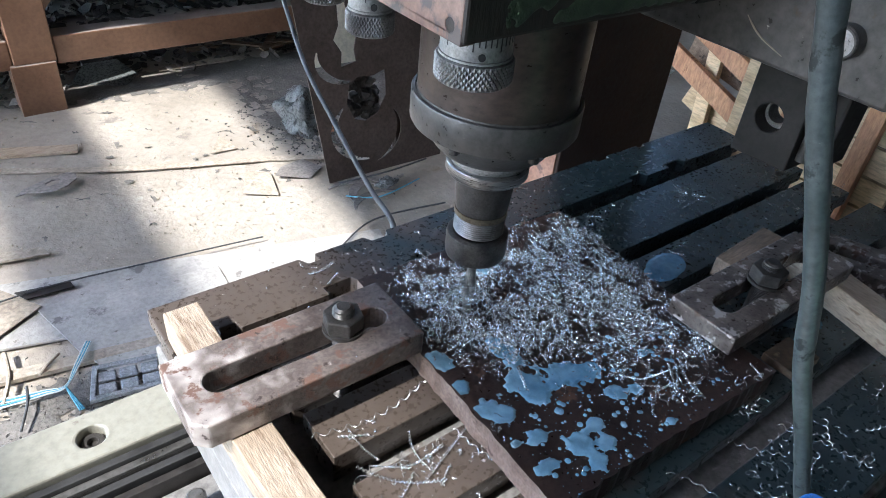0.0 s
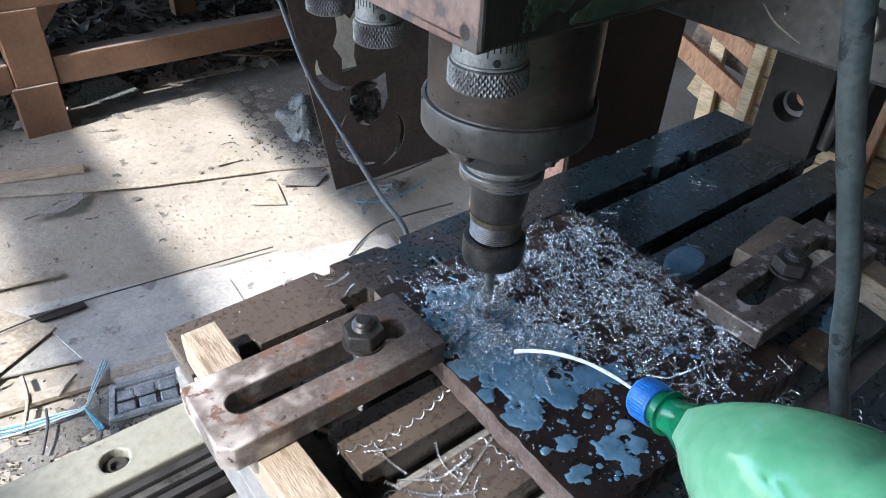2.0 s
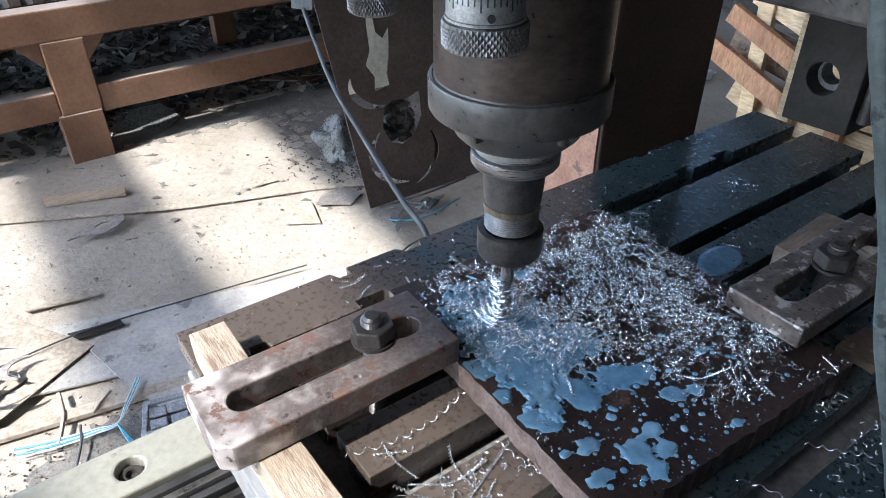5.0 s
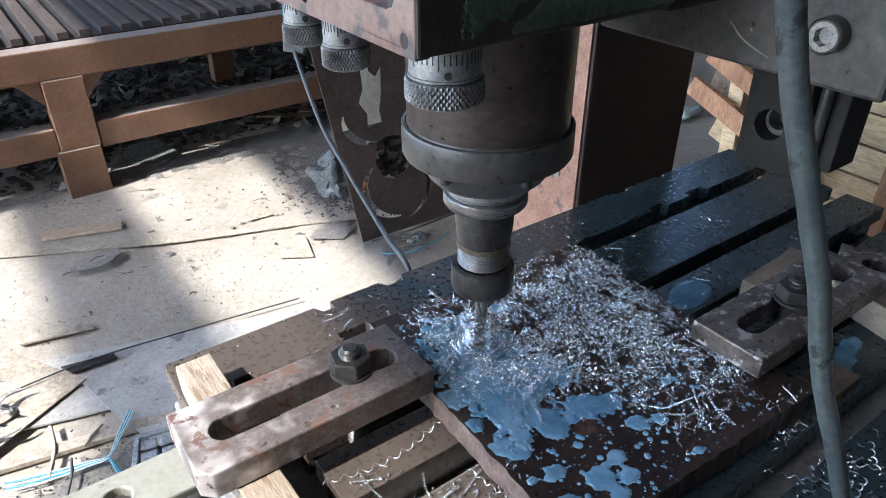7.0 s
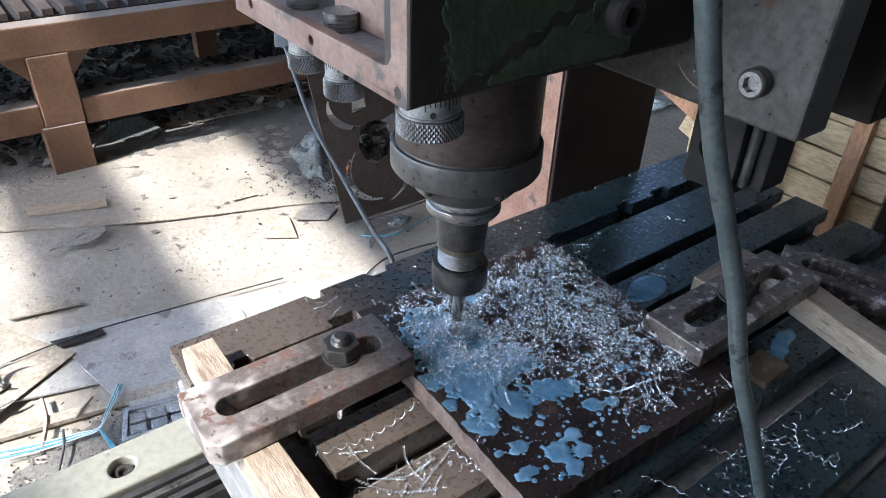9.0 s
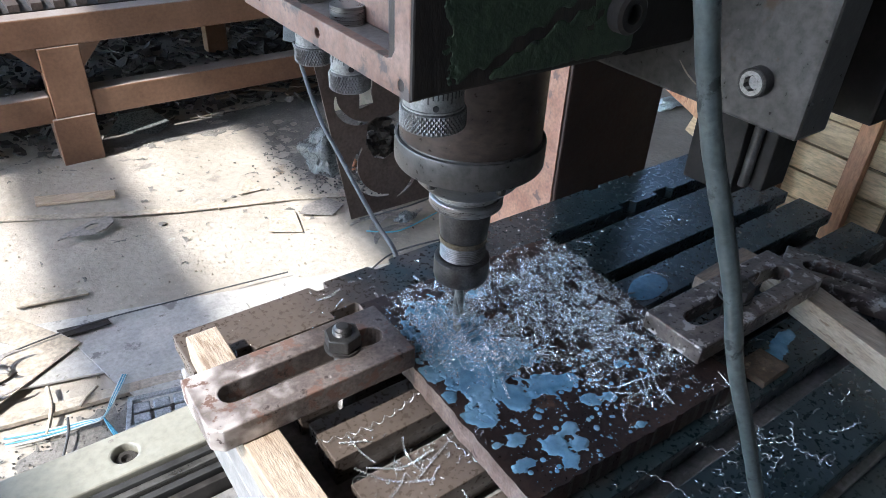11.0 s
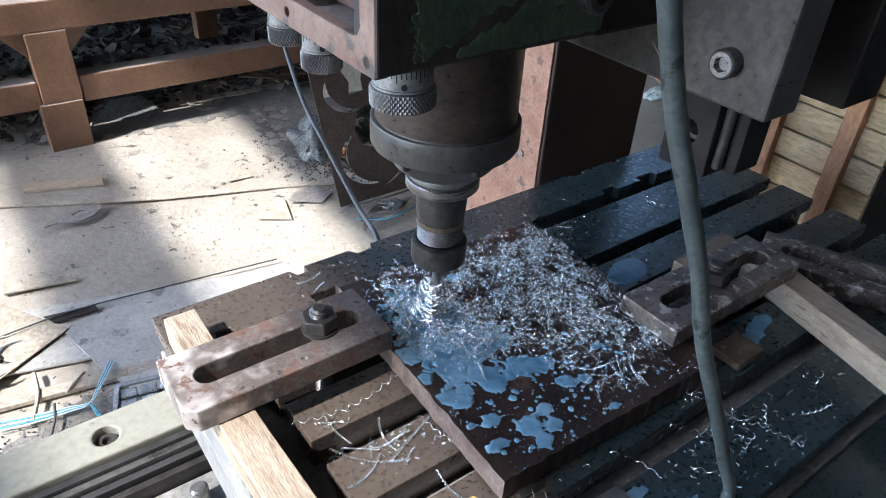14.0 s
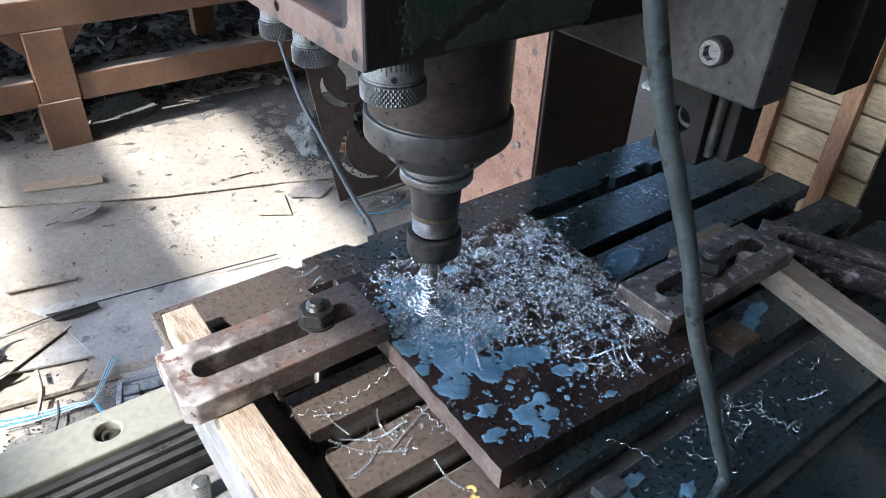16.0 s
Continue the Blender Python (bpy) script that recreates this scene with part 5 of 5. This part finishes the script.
# ---- leaning sheet with cut-outs ----
def build_sheet():
    s = thing("leaning_sheet", (1.17, 1.86, FLOOR), "dark laser-cut steel sheet with scroll openings, leaning upright", "steel sheet")
    m = pose(0.944, 1.852, FLOOR + 0.004, 90 - 9, 0, 0)
    leaf = [(0.055, 0.46), (0.075, 0.50), (0.075, 0.58), (0.085, 0.66), (0.10, 0.60), (0.105, 0.55), (0.125, 0.53), (0.15, 0.56), (0.14, 0.48), (0.125, 0.42), (0.13, 0.385), (0.075, 0.375), (0.08, 0.42)]
    ring1 = arc_band(0.085, 0.40, 0.10, 0.026, 2.75, 4.95)
    ring2 = arc_band(0.16, 0.16, 0.14, 0.028, 2.3, 4.7)
    ring3 = arc_band(0.15, 0.14, 0.14, 0.018, 5.0, 6.9)
    hole = [(0.085, 0.255), (0.10, 0.32), (0.135, 0.335), (0.19, 0.33), (0.235, 0.345), (0.235, 0.26), (0.20, 0.205), (0.15, 0.185), (0.11, 0.20)]
    out = [(0.0, 0.0), (0.455, -0.004), (0.50, 0.95), (-0.115, 0.95)]
    part("sheet", prism(out, [leaf, ring1, ring2, ring3, hole], 0, 0.004, m), SHEET, s)
    part("shelf_fold", box(0.09, 0.27, 0.345, 0.356, -0.05, -0.0005, m), SCRAP, s, "bent strip across the opening")
    part("stiffener", box(0.29, 0.48, 0.0, 0.95, -0.06, -0.03, m), COLUMN, s)
    pale = solo("pale_board", box(0.0, 0.26, 0.36, 0.68, -0.10, -0.085, m), PALE, "pale board standing behind the cut sheet", "board")
    verts, faces = [], []
    rng = random.Random(9)
    bm = bmesh.new()
    for _ in range(46):
        c = m @ Vector((rng.uniform(0.09, 0.24), rng.uniform(0.19, 0.33), rng.uniform(-0.07, -0.03)))
        r = rng.uniform(0.012, 0.03)
        tmp = bmesh.ops.create_icosphere(bm, subdivisions=1, radius=r, matrix=Matrix.Translation(c))
        for v in tmp["verts"]:
            v.co += noise.noise_vector(v.co * 50) * r * 0.7
    solo("clinker_heap", bm, DIRTSHADE, "dark lumps of slag behind the cut sheet", "slag", "stuff")


build_sheet()


# ---- crate and timber at the far end ----
def build_crate():
    c = thing("wooden_crate", (1.62, 0.6, FLOOR), "pale board crate with reddish battens past the table end", "crate")
    m = pose(1.40, 1.06, 0, 0, 0, -92)
    rng = random.Random(2)
    for k in range(13):
        z0 = 0.17 + k * 0.063
        x = 0.265
        for ln in (0.12, 0.155, 0.07):
            j = rng.uniform(-0.002, 0.002)
            part("board", box(x + 0.002, x + ln - 0.003, -0.012 + j, 0.0 + j, z0 + rng.uniform(0, 0.003), z0 + 0.0595, m), CRATEWOOD, c)
            x += ln
    part("end_batten", box(0.252, 0.281, -0.030, -0.0135, 0.15, 0.86, m), CRATEWOOD, c, "pale corner batten", 0.002)
    for x in (0.362, 0.515):
        part("batten", box(x, x + 0.034, -0.036, -0.0135, 0.15, 1.0, m), REDWOOD, c, "reddish nailed batten", 0.002)
    # dark fill behind the boards: the crate's inner shade as a colour
    part("crate_back", box(0.265, 0.605, 0.005, 0.5, 0.12, 0.98, m), DIRTSHADE, c, "dark block that puts the crate's inner shade into colour")
    part("foot", box(0.265, 0.605, 0.0, 0.5, FLOOR, 0.119, m), OLDWOOD, c)


build_crate()


def build_pallet_bits():
    p = thing("broken_pallet", (1.55, 1.2, FLOOR), "broken pallet boards leaning beside the crate", "pallet")
    for a0, a1, w, mt in (((1.50, 1.09, 0.700), (1.50, 0.86, 0.615), 0.05, REDWOOD), ((1.51, 1.06, 0.785), (1.51, 0.85, 0.705), 0.045, REDWOOD), ((1.54, 1.02, 0.835), (1.54, 0.84, 0.775), 0.055, CRATEWOOD),
                          ((1.56, 1.04, 0.60), (1.56, 0.80, 0.52), 0.07, CRATEWOOD), ((1.58, 1.08, 0.72), (1.58, 0.82, 0.67), 0.09, OLDWOOD), ((1.53, 0.99, 0.90), (1.53, 0.96, 0.30), 0.04, CRATEWOOD)):
        q0, q1 = Vector(a0), Vector(a1)
        d = (q1 - q0)
        m = Matrix.Translation((q0 + q1) / 2) @ d.to_track_quat("X", "Z").to_matrix().to_4x4()
        part("pallet_board", box(-d.length / 2, d.length / 2, -0.009, 0.009, -w / 2, w / 2, m), mt, p, "", 0.002)
    part("stringer", box(1.50, 1.62, 0.82, 1.5, FLOOR, 0.30), OLDWOOD, p)


build_pallet_bits()
crumple("white_rag", (2.75, 1.95, FLOOR + 0.03), (0.10, 0.035), 0.03, PALETWINE, "crumpled white rag on the floor", "rag", 1.7)


# ---- the coolant bottle ----
def build_bottle():
    b = thing("coolant_bottle", (0, 0, 0), "green plastic bottle of milky coolant with a blue cap", "bottle")
    cap = part("cap", lathe([(0, 0), (0.012, 0), (0.0145, -0.0015), (0.0155, -0.004), (0.0155, -0.019), (0.0148, -0.020), (0, -0.020)], 0, 0, 40), CAPBLUE, b, "blue ribbed screw cap", 0, True)
    bm = bmesh.new()
    for k in range(40):
        q = 2 * math.pi * k / 40
        box(0.0152, 0.0160, -0.0006, 0.0006, -0.0185, -0.004, Matrix.Rotation(q, 4, "Z"), bm)
    part("cap_ribs", bm, CAPBLUE, cap)
    part("neck", lathe([(0, -0.0202), (0.0132, -0.0202), (0.0132, -0.026), (0.0165, -0.027), (0.0165, -0.029), (0.0138, -0.030), (0.0142, -0.040), (0.0185, -0.050), (0, -0.050)], 0, 0, 40), PETCLEAR, b, "clear deep green neck", 0, True)
    prof = [(0, -0.0502), (0.0188, -0.0502), (0.027, -0.062), (0.036, -0.078), (0.044, -0.098), (0.050, -0.120), (0.0535, -0.142), (0.0545, -0.155), (0.0525, -0.160), (0.0525, -0.165), (0.0545, -0.170),
            (0.0545, -0.205), (0.0525, -0.21), (0.0525, -0.215), (0.0545, -0.22), (0.0545, -0.30), (0.050, -0.318), (0.036, -0.326), (0, -0.322)]
    bm = lathe(prof, 0, 0, 48)
    for v in bm.verts:
        q = math.atan2(v.co.y, v.co.x)
        v.co.x += 0.0020 * math.sin(5 * q + v.co.z * 60)
        v.co.y += 0.0010 * math.sin(4 * q + v.co.z * 55)
    part("bottle_body", bm, PET, b, "green body full of milky coolant", 0, True)
    # a falling arc that leaves along the bottle's axis
    pull = Vector((-0.5, 0.8, 0.33)) * 0.06
    reach = Vector((-0.025, 0.020, 0.148)) - pull
    pts = [reach * (i / 24) + pull * (i / 24) ** 2 for i in range(25)]
    jet = part("coolant_jet", tube(pts, [0.0013 + 0.0007 * i / 24 for i in range(25)], 10, None, 0.25), MILK, b, "white jet of coolant", 0, True)
    return b, jet


BOTTLE, JET = build_bottle()


# ---- what moves ----
BOTTLE_ROWS = (
    (0.0, (0.392, 0.148, 0.858), (0.17, 0.84, -0.51)),
    (0.3, (0.400, 0.120, 0.848), (0.20, 0.80, -0.56)),
    (0.5, (0.377, 0.170, 0.863), (0.154, 0.848, -0.507)),
    (0.6, (0.367, 0.183, 0.867), (0.137, 0.865, -0.484)),
    (0.7, (0.355, 0.202, 0.877), (0.115, 0.888, -0.446)),
    (0.8, (0.337, 0.225, 0.884), (0.106, 0.901, -0.422)),
    (0.9, (0.326, 0.247, 0.897), (0.078, 0.920, -0.385)),
    (1.0, (0.313, 0.258, 0.897), (0.073, 0.926, -0.370)),
    (1.2, (0.307, 0.266, 0.894), (0.065, 0.922, -0.381)),
    (1.5, (0.300, 0.279, 0.892), (0.058, 0.928, -0.369)),
    (1.8, (0.308, 0.272, 0.899), (0.107, 0.937, -0.333)),
    (2.0, (0.309, 0.279, 0.912), (0.153, 0.945, -0.288)),
    (2.2, (0.307, 0.282, 0.919), (0.150, 0.950, -0.275)),
    (2.4, (0.311, 0.287, 0.935), (0.202, 0.949, -0.240)),
    (2.5, (0.312, 0.291, 0.945), (0.236, 0.951, -0.199)),
    (2.6, (0.336, 0.279, 0.955), (0.338, 0.941, -0.014)),
    (2.7, (0.372, 0.253, 0.958), (0.599, 0.796, 0.085)),
    (2.8, (0.414, 0.220, 0.962), (0.799, 0.586, 0.135)),
    (2.9, (0.462, 0.163, 0.946), (0.880, 0.460, 0.120)),
    (3.0, (0.511, 0.086, 0.909), (0.900, 0.352, 0.25)),
    (3.3, (0.65, -0.18, 0.80), (0.60, 0.10, 0.79)),
    (3.8, (0.72, -0.42, 0.378), (0.0, 0.0, 1.0)),
    (16.0, (0.72, -0.42, 0.378), (0.0, 0.0, 1.0)),
)


def bottle_pose(at, axis):
    z = Vector(axis).normalized()
    x = Vector((0.85, 0.05, 0.5)).cross(z).cross(z) * -1
    x = (x - z * x.dot(z)).normalized()
    y = z.cross(x)
    m = Matrix((x, y, z)).transposed().to_4x4()
    m.translation = Vector(at)
    return m


def motions():
    walk(BOTTLE, [(t, bottle_pose(at, ax)) for t, at, ax in BOTTLE_ROWS])
    inside, out = pose(0, 0, -0.275), pose(0, 0, 0)
    walk(JET, [(0.0, inside), (1.05, inside), (1.2, out), (2.45, out), (2.58, inside), (16.0, inside)])
    low, high = pose(0, 0, -0.0045), pose(0, 0, 0.0007)
    walk(FRESH_OB, [(0.0, low), (1.15, low), (1.6, pose(0, 0, -0.0016)), (2.6, pose(0, 0, 0.0004)), (5.0, high), (9.0, high), (13.0, pose(0, 0, -0.0010)), (16.0, pose(0, 0, -0.0013))])
    spin = 83.0
    walk(TOOL, [(k / 15, pose(AX, AY, 0.95, 0, 0, (spin * k) % 360)) for k in range(0, 241)])


motions()
